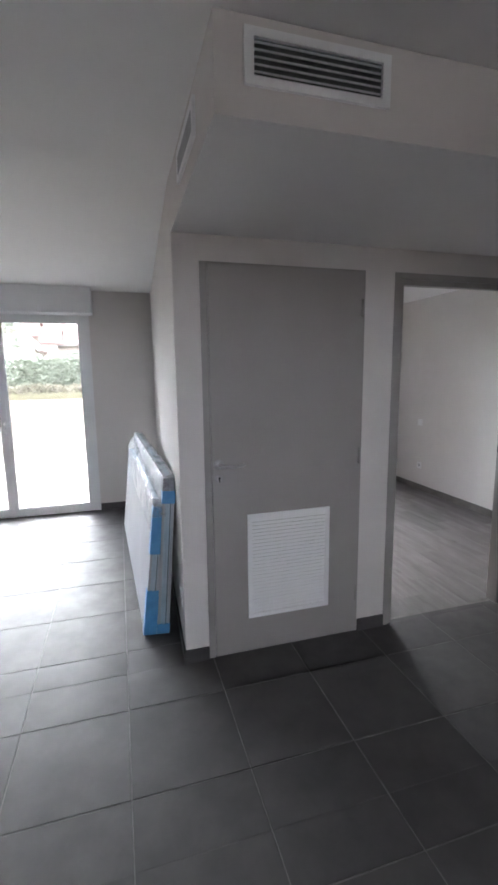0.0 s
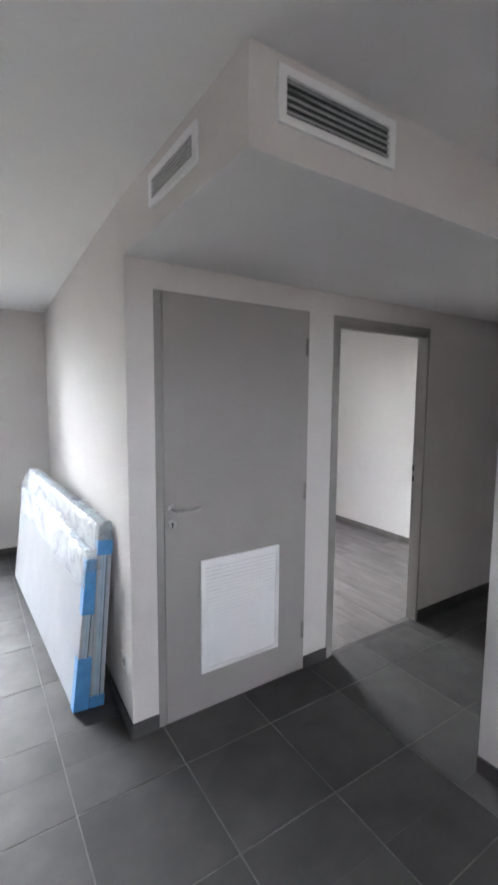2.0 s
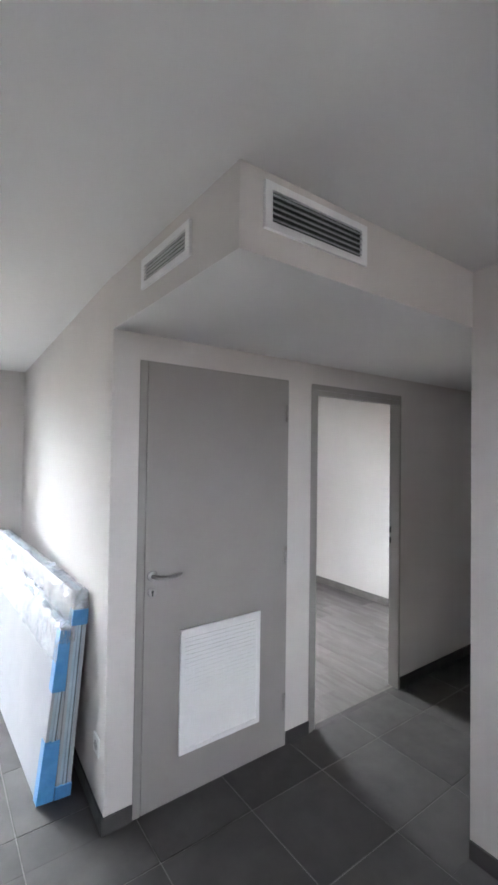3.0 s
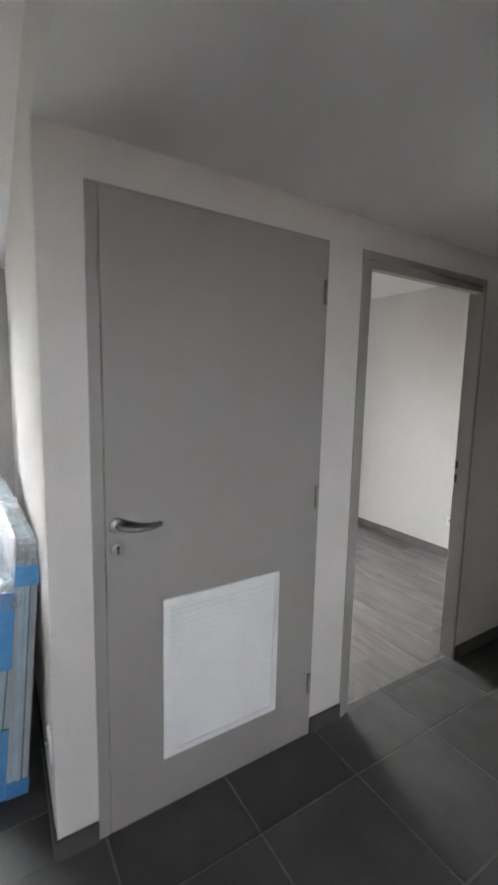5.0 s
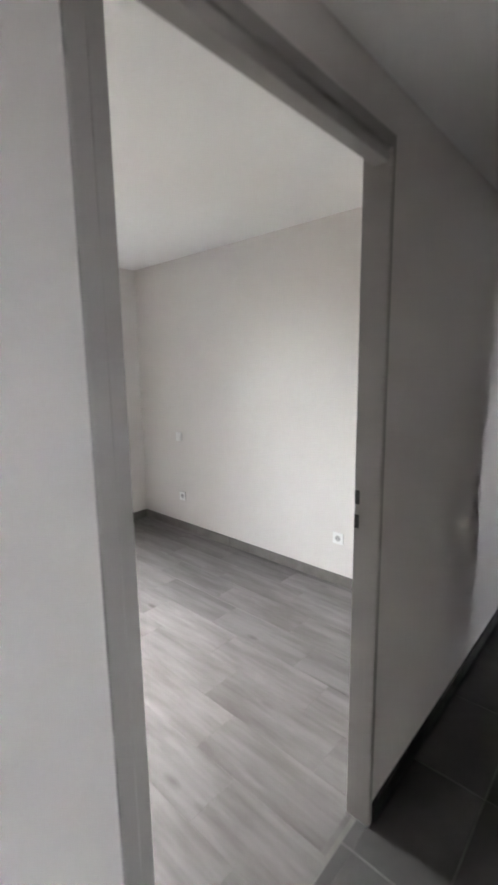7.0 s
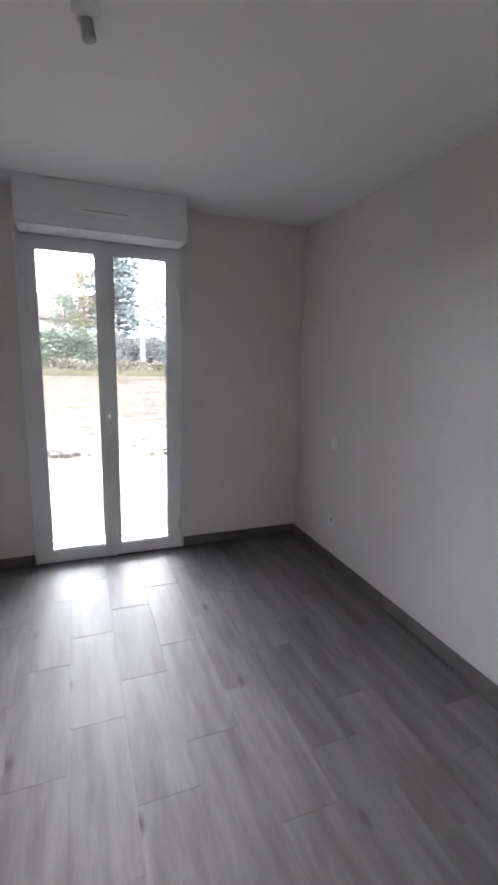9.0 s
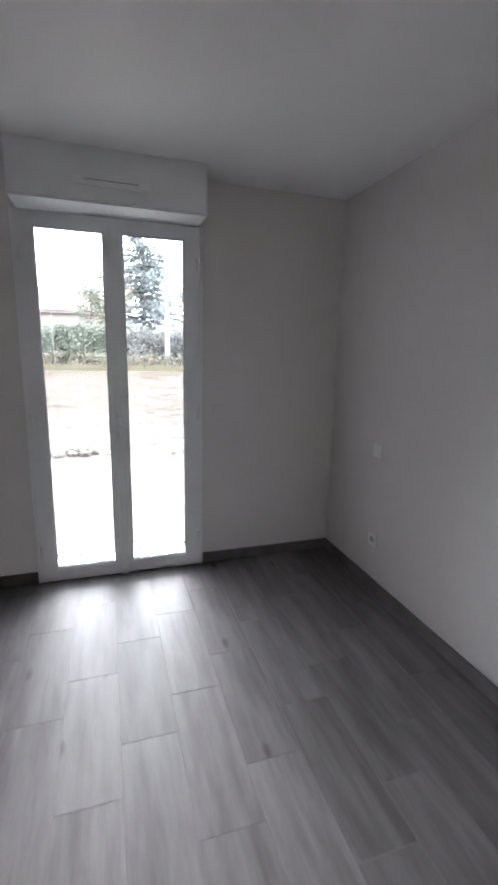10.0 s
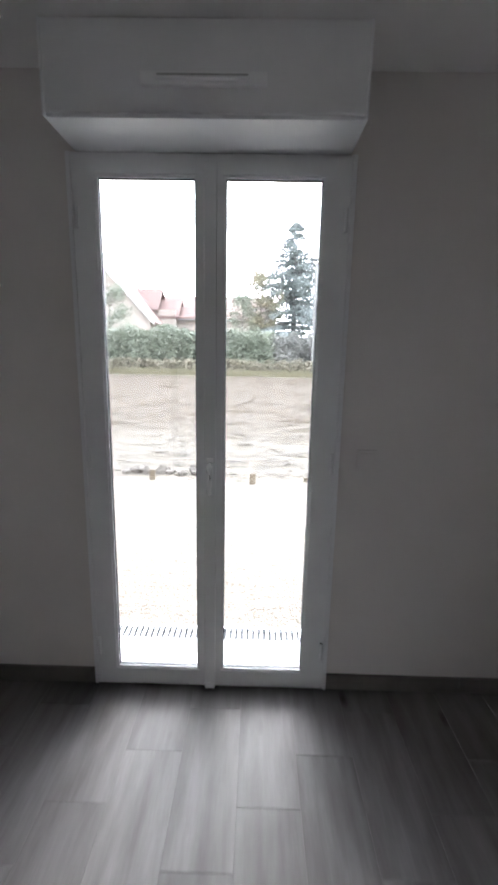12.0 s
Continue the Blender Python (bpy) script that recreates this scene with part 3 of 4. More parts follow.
def shutter_box(name, x0, x1, y0, y1, z0, label, vent):
    """White roller-shutter housing under the ceiling with a lower cover and a trickle vent on its front."""
    root = thing(name, ((x0 + x1) / 2, y1, z0), label, "shutter box", kind="structure")
    w = (x1 - x0) / 2
    d = y0 - y1
    part("housing", boxed(-w, d, 0.012, w, -0.001, H - z0 - 0.001, bevel=0.006), PVC, root)
    part("lower_cover", boxed(-w + 0.004, d + 0.004, 0.0, w - 0.004, -0.001, 0.012, bevel=0.003), PVC, root)
    for s in (-1, 1):
        part("end_cap", boxed(s * w - 0.004, d - 0.004, 0.002, s * w + 0.004, -0.001, H - z0 - 0.001, bevel=0.002), PVC, root)
    if vent:
        a, b = vent[0] - (x0 + x1) / 2, vent[1] - (x0 + x1) / 2
        v = part("trickle_vent", boxed(a, d - 0.020, 0.078, b, d - 0.001, 0.114, bevel=0.005), GRILLE, root, "white slotted trickle vent")
        # Solid grey bar; the shade inside the vent opening is in its colour.
        part("slot_shade", boxed(a + 0.05, d - 0.0212, 0.100, b - 0.055, d - 0.0195, 0.106), RECESS_SHADE, v)
        part("flap", boxed(a + 0.045, d - 0.034, 0.088, b - 0.05, d - 0.0195, 0.095, bevel=0.003), GRILLE, v)
    return root


glazed_door("window_1", 1.462, 2.480, 3.207, 2.168, [(1.554, 1.925), (2.017, 2.382)], "closed white PVC glazed double door to the yard")
shutter_box("shutter_box_bedroom", 1.489, 2.464, 2.970, 3.215, 2.170, "white roller shutter box with a trickle vent above the glazed door", (1.788, 2.162))
glazed_door("window_2", -2.335, -0.545, 3.022, 2.168, [(-2.246, -1.479), (-1.401, -0.644)], "closed wide white PVC glazed double door")
shutter_box("shutter_box_living", -2.40, -0.497, 2.800, 3.03, 2.170, "white roller shutter box above the living room glazed door", None)


# ---- air vents in the soffit ----
def air_vent(name, at, turn, w, h):
    root = thing(name, at, "white framed air vent with horizontal louvres over a shade-coloured sheet", "air vent", group="soffit air vents", turn=turn)
    part("frame", ring(bmesh.new(), 0, 0, w, h, -0.011, -0.0006, 0.025, 0.022, 0.022, bevel=0.0025), GRILLE, root, "white metal vent frame")
    # Dark sheet on the soffit face; its colour stands in for shade behind louvres.
    part("backing", boxed(0.024, -0.0022, 0.021, w - 0.024, -0.0008, h - 0.021), LOUVRE_SHADE, root, "thin dark sheet coloured as shade behind the louvres")
    for k in range(5):
        z = 0.024 + (h - 0.048) * (k + 0.5) / 5
        bm = bmesh.new()
        box(bm, 0.027, -0.0045, -0.0022, w - 0.027, 0.0045, 0.0022, m=Matrix.Translation((0, -0.0068, z)) @ Matrix.Rotation(radians(28), 4, 'X'))
        part("louvre", bm, ALU, root)
    return root


air_vent("air_vent", (0.078, -0.972, 2.266), 0, 0.422, 0.132)
air_vent("air_vent", (0.0, -0.334, 2.262), -90, 0.378, 0.112)


# ---- switches and sockets ----
def wall_plate(name, at, turn, label, kind_of):
    root = thing(name, at, label, kind_of, turn=turn)
    # The shutter switch is white; wall paint puts its shade into the colour.
    face = PAINT if name == "shutter_switch" else PLASTIC
    part("plate", boxed(-0.041, -0.009, -0.041, 0.041, -0.0005, 0.041, bevel=0.003), face, root)
    if kind_of == "socket":
        # No hollow here: a grey disc carries the shade of the recess.
        part("well_shade", tube(bmesh.new(), [(0, -0.0085, 0), (0, -0.0098, 0)], [0.021, 0.021], 24), RECESS_SHADE, root, "flat grey disc coloured as the shaded socket well")
        # Black studs coloured like the dark inside the two contact holes.
        for x in (-0.0095, 0.0095):
            part("contact", tube(bmesh.new(), [(x, -0.0096, 0), (x, -0.0104, 0)], 0.003, 8), BLACK, root)
        part("earth_pin", tube(bmesh.new(), [(0, -0.0096, 0.011), (0, -0.019, 0.011)], 0.0025, 8), CHROME, root)
    else:
        part("rocker", boxed(-0.028, -0.0125, -0.028, 0.028, -0.0088, 0.028, bevel=0.002), face, root)
    return root


wall_plate("wall_socket", (3.445, 0.945, 0.337), -90, "white square wall socket on the bedroom wall", "socket")
wall_plate("wall_socket", (3.445, 2.612, 0.326), -90, "white wall socket below the light switch", "socket")
wall_plate("light_switch", (3.445, 2.633, 0.885), -90, "white square light switch near the corner", "switch")
wall_plate("shutter_switch", (2.60, 3.215, 1.065), 0, "white shutter switch beside the glazed door, dimmed to wall colour for shade", "switch")
wall_plate("wall_socket", (0.004, 0.11, 0.325), -90, "white wall socket behind the wrapped doors", "socket")

# ---- ceiling lamp holder ----
lamp = thing("ceiling_lamp_holder", (1.85, 1.575, H), "bare grey lamp holder under a white ceiling rose", "lamp")
part("rose", tube(bmesh.new(), [(0, 0, -0.0005), (0, 0, -0.010), (0, 0, -0.020), (0, 0, -0.026)], [0.041, 0.040, 0.032, 0.017], 24), GRILLE, lamp, "white domed ceiling rose", True)
part("socket", tube(bmesh.new(), [(0, 0, -0.022), (0, 0, -0.030), (0.003, 0, -0.055), (0.007, 0, -0.078), (0.008, 0, -0.081)], [0.014, 0.019, 0.019, 0.0205, 0.016], 16), SMOKE, lamp, "grey plastic bulb socket", True)
part("clip", boxed(-0.024, -0.006, -0.045, -0.017, 0.006, -0.018, bevel=0.002), PLASTIC, lamp)


# ---- wrapped door leaves leaning on the living room wall ----
def wrapped_panel(name, at, lean, length, high, thick, label, taped, slack):
    """A door leaf on its long edge: face boards, pale edge core, protective corners and creased clear film."""
    root = thing(name, at, label, "wrapped door", group="wrapped doors against the wall")
    root.matrix_world = pose(*at, 0, 0, 2.4) @ Matrix.Rotation(radians(lean), 4, 'Y')
    f = thick * 0.22
    part("front_face", boxed(-thick, 0, 0.003, -thick + f, length, high, bevel=0.003), BOARD, root, "white door face under clear film")
    part("core", boxed(-thick + f, 0.004, 0.005, -f, length - 0.004, high - 0.004), CARD, root, "pale grey-green door edge")
    part("back_face", boxed(-f, 0, 0.003, 0, length, high, bevel=0.003), BOARD, root)
    part("edge_rib", boxed(-thick * 0.58, -0.004, 0.01, -thick * 0.42, 0.006, high - 0.02, bevel=0.002), CARD, root)
    for z0, z1, mat in taped:
        part("corner_tape", boxed(-thick - 0.004, -0.0065, z0, 0.003, 0.05, z1, bevel=0.003), mat, root, "blue protective tape" if mat is BLUE else "grey protective corner block")
    # Solid strip, dark in colour to draw the shadow line in the edge.
    part("edge_gap_strip", boxed(-thick * 0.36, -0.0008, 0.02, -thick * 0.29, 0.004, high - 0.03), GAP_SHADE, root, "dark strip coloured as shade along the door edge")
    rng = random.Random(len(taped) * 7 + 3)
    bm = bmesh.new()
    cols = 90
    prev = None
    for k in range(cols + 1):
        u = k / cols
        y = -0.010 + (length + 0.020) * u
        # the loose top of the bag: low over the taped end, rising in two gathered steps
        rise = slack[0] + slack[1] * min(max((u - 0.16) / 0.10, 0), 1) + slack[2] * min(max((u - 0.45) / 0.45, 0), 1)
        top = high + rise + 0.010 * noise.noise((u * 17, slack[2] * 9, 1)) + 0.005 * noise.noise((u * 53, 1, 4))
        puff = 0.010 + 0.012 * noise.noise((u * 11, 5, slack[1] * 30))
        rowv = []
        for x, z in ((-thick - 0.003, high * 0.78), (-thick - 0.007, high * 0.90), (-thick - 0.008 - 0.3 * puff, high - 0.015), (-thick * 0.92 - puff * 0.3, (high + top) / 2),
                     (-thick * 0.66, top), (-thick * 0.38, top - 0.008), (0.002, (high + top) / 2), (0.005, high * 0.9)):
            w = 0.0045 if z > high * 0.8 else 0.0018
            rowv.append(bm.verts.new((x + rng.uniform(-w, w * 0.4), y, z + rng.uniform(-0.007, 0.007))))
        if prev:
            for a in range(7):
                bm.faces.new((prev[a], prev[a + 1], rowv[a + 1], rowv[a]))
        prev = rowv
    part("film", bm, FILM, root, "creased clear plastic film", True)
    # crumpled film gathered over the near end
    bm = bmesh.new()
    prev = None
    for k in range(15):
        u = k / 14
        rowv = []
        for j, z in enumerate((high - 0.075, high - 0.04, high - 0.008, high + slack[0] + 0.006)):
            out = 0.010 + 0.010 * noise.noise((u * 6, z * 30, slack[2] * 4)) + rng.uniform(-0.003, 0.003)
            rowv.append(bm.verts.new((-thick - 0.006 + (thick + 0.012) * u, -out if j < 3 else 0.02, z + rng.uniform(-0.006, 0.006))))
        if prev:
            for a in range(3):
                bm.faces.new((prev[a], prev[a + 1], rowv[a + 1], rowv[a]))
        prev = rowv
    part("film_end", bm, FILM, root, "crumpled clear film over the taped end", True)
    return root


wrapped_panel("wrapped_door", (-0.060, 0.312, 0.002), 4.6, 2.06, 0.955, 0.070, "taller white door leaf in clear film, leaning on the wall", [(0.0, 0.06, BLUE), (0.80, 0.875, BLUE), (0.875, 0.952, FOAM)], (0.006, 0.004, 0.006))
wrapped_panel("wrapped_door", (-0.138, 0.320, 0.002), 6.6, 2.06, 0.800, 0.068, "white door leaf in clear film with blue taped edges", [(0.0, 0.275, BLUE), (0.50, 0.785, BLUE)], (0.022, 0.030, 0.075))


# ---- outdoors ----
def ground_height(x, y):
    base = -0.075
    if y > 7:
        base += 0.38 * min((y - 7) / 17, 1.0)
    rough = 0.0
    if 6.6 < y < 24:
        rough = min((y - 6.6) / 1.5, 1.0) * min((24 - y) / 2, 1.0)
    n = noise.noise((x * 0.7, y * 0.9, 0)) * 0.08 + noise.noise((x * 1.6, y * 3.1, 4)) * 0.040 + noise.noise((x * 0.8, y * 3.6, 2)) * 0.070 + noise.noise((x * 4, y * 8, 9)) * 0.022
    ridge = 0.09 * math.exp(-((y - 6.95 - 0.18 * noise.noise((x * 0.8, 3, 1))) / 0.16) ** 2) * (0.45 + noise.noise((x * 1.7, 0, 7)))
    return base + rough * n + max(ridge, 0) * (abs(x) < 30)


def spaced(lo, hi, near0, near1, fine, coarse):
    out, v = [], near0
    while v < near1:
        out.append(v)
        v += fine
    step = fine
    while v < hi:
        out.append(v)
        step = min(step * 1.5, coarse)
        v += step
    out.append(hi)
    step, v = fine, near0 - fine
    while v > lo:
        out.insert(0, v)
        step = min(step * 1.5, coarse)
        v -= step
    out.insert(0, lo)
    return out


gx, gy = spaced(-600, 600, -6.5, 9.5, 0.14, 120), spaced(-300, 900, 3.3, 24.6, 0.14, 120)
verts = [(x, y, ground_height(x, y) if y > 3.4 else -0.075) for y in gy for x in gx]
faces = [(j * len(gx) + i, j * len(gx) + i + 1, (j + 1) * len(gx) + i + 1, (j + 1) * len(gx) + i) for j in range(len(gy) - 1) for i in range(len(gx) - 1)]
me = bpy.data.meshes.new("ground")
me.from_pydata(verts, [], faces)
me.materials.append(GROUND)
tagged(new("ground", me), "pale gravel yard rising to churned tan soil", "ground", kind="structure")

tagged(mesh_object("pavement", boxed(0.6, 3.40, -0.20, 3.4, 3.575, -0.028, bevel=0.004), CONCRETE), "pale concrete door sill outside the bedroom", "sill", kind="structure")
drain = thing("drain_channel", (2.0, 3.64, -0.07), "galvanised drain channel with slotted grate before the door", "drain")
# Filled block; its near-black colour makes the shade seen between the bars.
part("trough", boxed(-1.4, -0.055, -0.08, 1.4, 0.055, 0.012), SLOT_DARK, drain)
for y in (-0.062, 0.056):
    part("edge_rail", boxed(-1.4, y - 0.003, -0.02, 1.4, y + 0.010, 0.030, bevel=0.002), GALV, drain)
for k in range(91):
    x = -1.4 + 0.0308 * k
    bm = bmesh.new()
    box(bm, 0.0, -0.056, 0.014, 0.0125, 0.056, 0.027)
    bar = part("grate_bar", bm, GALV, drain)
    bar.matrix_local = pose(x, 0, 0)


def stake(at, turn, h):
    root = thing("wooden_stake", at, "short brown wooden marker stake in the gravel", "stake", group="marker stakes", turn=turn)
    part("post", boxed(-0.035, -0.012, -0.12, 0.035, 0.012, h, bevel=0.004), WOOD, root)


for sx, sy, sh in ((0.90, 6.66, 0.13), (2.126, 6.57, 0.13), (2.79, 6.72, 0.05)):
    stake((sx, sy, ground_height(sx, sy)), 7, sh)


def clods(count, seed):
    rng = random.Random(seed)
    bm = bmesh.new()
    for _ in range(count):
        y = 6.8 + 17 * rng.random() ** 1.6
        x = rng.uniform(-5.5, 8.5)
        s = rng.uniform(0.010, 0.032)
        made = bmesh.ops.create_icosphere(bm, subdivisions=1, radius=s)["verts"]
        for v in made:
            v.co *= rng.uniform(0.7, 1.25)
            v.co.z *= 0.4
            v.co.x *= 1.5
            v.co += Vector((x, y, ground_height(x, y) + 0.1 * s))
    return bm


def rubble_row(seed):
    rng = random.Random(seed)
    bm = bmesh.new()
    for _ in range(70):
        x = rng.choice((rng.uniform(-0.6, 1.75), rng.uniform(3.0, 4.6)))
        y = 6.9 + rng.gauss(0, 0.07)
        s = rng.uniform(0.02, 0.07)
        made = bmesh.ops.create_icosphere(bm, subdivisions=1, radius=s)["verts"]
        for v in made:
            v.co *= rng.uniform(0.65, 1.3)
            v.co.x *= 1.5
            v.co += Vector((x, y, ground_height(x, y) + 0.25 * s))
    return bm


tagged(mesh_object("rubble_row", rubble_row(12), BARK), "row of dark earth clods and rubble edging the gravel", "rubble", kind="stuff")
tagged(mesh_object("soil_clods", clods(2600, 5), GROUND), "scattered clods of tan soil and stones", "soil", kind="stuff")


def leaf_cloud(verts_out, faces_out, rng, at, size):
    """One small folded leaf clump: two crossed ragged quads."""
    n = Vector((rng.gauss(0, 1), rng.gauss(0, 1), rng.gauss(0, 1))).normalized()
    a = n.orthogonal().normalized() * size
    b = n.cross(a.normalized()) * size * rng.uniform(0.5, 0.9)
    i = len(verts_out)
    verts_out += [at - a, at - b + n * size * 0.2, at + a * rng.uniform(0.8, 1.2), at + b + n * size * 0.2]
    faces_out.append((i, i + 1, i + 2, i + 3))


def from_lists(name, v, f, material):
    m = bpy.data.meshes.new(name)
    m.from_pydata([tuple(p) for p in v], [], f)
    m.materials.append(material)
    return new(name, m)


def hedge(x0, x1, y, depth, high, count, material, label, seed):
    rng = random.Random(seed)
    v, f = [], []
    for _ in range(count):
        x = rng.uniform(x0, x1)
        top = high * (0.86 + 0.30 * noise.noise((x * 0.55, 2, seed)) + 0.16 * noise.noise((x * 2.1, 5, seed)))
        yy = y + (rng.random() ** 1.6) * depth
        z = top * (1 - rng.random() ** 1.25 * 0.98)
        belly = 0.30 * noise.noise((x * 0.9, z * 0.9, 3 + seed))
        leaf_cloud(v, f, rng, Vector((x, yy - belly, ground_height(x, yy) + z)), rng.uniform(0.025, 0.075))
    # inner mass of twigs
    for _ in range(count // 20):
        x = rng.uniform(x0, x1)
        leaf_cloud(v, f, rng, Vector((x, y + depth * rng.uniform(0.5, 1), ground_height(x, y) + rng.uniform(0, 0.8 * high))), 0.38)
    return tagged(from_lists("hedge", v, f, material), label, "hedge", kind="stuff")


hedge(-17, 3.0, 24.9, 1.6, 2.55, 62000, LEAF, "dense green garden hedge beyond the soil", 1)
hedge(2.9, 14, 25.0, 1.8, 2.35, 26000, LEAF_GREY, "sparse grey-green hedge beside the pole", 2)
hedge(-17, 14, 24.5, 0.7, 0.8, 15000, LEAF_BROWN, "low dry brown brush at the foot of the hedge", 3)

rng = random.Random(8)
v, f = [], []
for _ in range(5200):
    x, y = rng.uniform(-16, 13), 23.3 + 1.6 * rng.random()
    h, w, s = rng.uniform(0.12, 0.42), rng.uniform(0.012, 0.03), rng.uniform(-0.12, 0.12)
    z = ground_height(x, y) - 0.02
    i = len(v)
    v += [(x - w, y, z), (x + w, y, z), (x + s, y - abs(s), z + h)]
    f.append((i, i + 1, i + 2))
tagged(from_lists("dry_grass", v, f, STRAW), "strip of dry straw-coloured grass before the hedge", "grass", kind="stuff")


def conifer(at, high, spread, seed, label):
    rng = random.Random(seed)
    root = thing("conifer_tree", at, label, "tree")
    part("trunk", tube(bmesh.new(), [(0, 0, -0.3), (0.02, 0, high * 0.3), (0, 0.03, high * 0.7), (0, 0, high)], [0.24, 0.17, 0.08, 0.012], 10), BARK, root, smooth=True)
    v, f = [], []
    limbs = bmesh.new()
    z = 1.1
    while z < high - 0.12:
        k = 1 - z / high
        reach = spread * (k ** 0.84) + 0.04
        for n in range(7 if z < high * 0.75 else 5):
            a = rng.uniform(0, 2 * math.pi)
            r = reach * rng.uniform(0.55, 1.2)
            way = Vector((math.cos(a), math.sin(a), 0))
            tip = way * r + Vector((0, 0, z - 0.16 * r + rng.uniform(-0.1, 0.25)))
            mid = way * r * 0.55 + Vector((0, 0, z + 0.02 * r))
            tube(limbs, [Vector((0, 0, z)), mid, tip], [0.035, 0.02, 0.006], 5)
            steps = max(4, int(r / 0.16))
            for s in range(1, steps + 1):
                u = s / steps
                p = (1 - u) ** 2 * Vector((0, 0, z)) + 2 * u * (1 - u) * mid + u * u * tip
                side = way.cross(Vector((0, 0, 1)))
                for _ in range(14):
                    q = p + side * rng.gauss(0, 0.03 + 0.08 * min(r, 1) + 0.16 * r * (1 - u) * 0.5) + Vector((0, 0, -abs(rng.gauss(0, 0.11))))
                    leaf_cloud(v, f, rng, q, rng.uniform(0.04, 0.105))
        z += rng.uniform(0.26, 0.42) * (0.6 + 0.6 * k)
    part("limbs", limbs, BARK, root)
    crown = from_lists("crown", v, f, NEEDLE)
    crown.parent = root


def leafy_tree(at, high, spread, seed, material, label, leaves=1100):
    rng = random.Random(seed)
    root = thing("leafy_tree", at, label, "tree")
    part("trunk", tube(bmesh.new(), [(0, 0, -0.3), (0.06, 0, high * 0.25), (-0.04, 0.05, high * 0.55), (0.05, 0, high * 0.95)], [0.13, 0.1, 0.06, 0.015], 8), BARK, root, smooth=True)
    limbs, v, f = bmesh.new(), [], []
    for n in range(34):
        z = high * rng.uniform(0.22, 0.92)
        a = rng.uniform(0, 2 * math.pi)
        r = spread * (1.15 - 0.75 * z / high) * rng.uniform(0.5, 1.1)
        tip = Vector((math.cos(a) * r, math.sin(a) * r, z + r * rng.uniform(0.35, 0.9)))
        mid = Vector((math.cos(a) * r * 0.5, math.sin(a) * r * 0.5, z + r * 0.15))
        tube(limbs, [Vector((0, 0, z)), mid, tip], [0.035, 0.02, 0.006], 5)
        for _ in range(leaves // 34):
            u = rng.uniform(0.3, 1.05)
            p = mid.lerp(tip, u)
            leaf_cloud(v, f, rng, p + Vector((rng.gauss(0, 0.2), rng.gauss(0, 0.2), rng.gauss(0, 0.2))), rng.uniform(0.035, 0.08))
    part("limbs", limbs, BARK, root)
    crown = from_lists("crown", v, f, material)
    crown.parent = root


conifer((4.5, 32.0, 0.3), 9.6, 4.9, 11, "tall blue-green conifer behind the hedge")
leafy_tree((2.35, 31.0, 0.3), 6.4, 1.7, 21, LEAF_GOLD, "small autumn tree with yellowing leaves", 4200)
leafy_tree((1.2, 30.2, 0.3), 4.8, 1.4, 22, LEAF, "small green garden tree behind the hedge", 2600)
leafy_tree((7.4, 31.0, 0.3), 5.2, 1.6, 23, LEAF_GREY, "half-bare grey-green garden tree", 1400)
leafy_tree((-6.7, 28.6, 0.3), 5.2, 1.8, 24, LEAF, "leafy garden tree beside the house", 3000)

pole = thing("utility_pole", (5.1, 24.8, 0.2), "pale concrete utility pole with rungs", "pole")
part("shaft", boxed(-0.15, -0.11, -0.3, 0.13, 0.11, 5.6, bevel=0.02), POLE, pole)
for k in range(9):
    part("rung", boxed(0.135, -0.04, 0.9 + 0.5 * k, 0.27, 0.04, 1.0 + 0.5 * k), POLE, pole)
part("cross_arm", boxed(0.1, -0.05, 3.6, 0.95, 0.05, 3.68), POLE, pole)


post = thing("fence_post", (-0.515, 24.5, 0.2), "thin pale metal post before the hedge", "post")
part("shaft", tube(bmesh.new(), [(0, 0, -0.2), (0, 0, 2.78), (0, 0, 2.8)], [0.026, 0.026, 0.018], 8), POLE, post, smooth=True)


def gable_roof(bm, x0, x1, y0, y1, eave, ridge, along, over=0.35, thick=0.18):
    """Two sloping slabs meeting at a ridge along x or y."""
    if along == "x":
        mid = (y0 + y1) / 2
        prof = [(y0 - over, eave - 0.2), (mid, ridge), (y1 + over, eave - 0.2)]
        ends = (x0 - over, x1 + over)
        place = lambda s, p, z: (s, p, z)
    else:
        mid = (x0 + x1) / 2
        prof = [(x0 - over, eave - 0.2), (mid, ridge), (x1 + over, eave - 0.2)]
        ends = (y0 - over, y1 + over)
        place = lambda s, p, z: (p, s, z)
    for (pa, za), (pb, zb) in zip(prof, prof[1:]):
        q = [bm.verts.new(place(s, p, z + dz)) for s in ends for dz in (0, thick) for p, z in ((pa, za), (pb, zb))]
        for ids in ((0, 1, 3, 2), (4, 6, 7, 5), (0, 4, 5, 1), (2, 3, 7, 6), (0, 2, 6, 4), (1, 5, 7, 3)):
            bm.faces.new([q[k] for k in ids])
    return bm


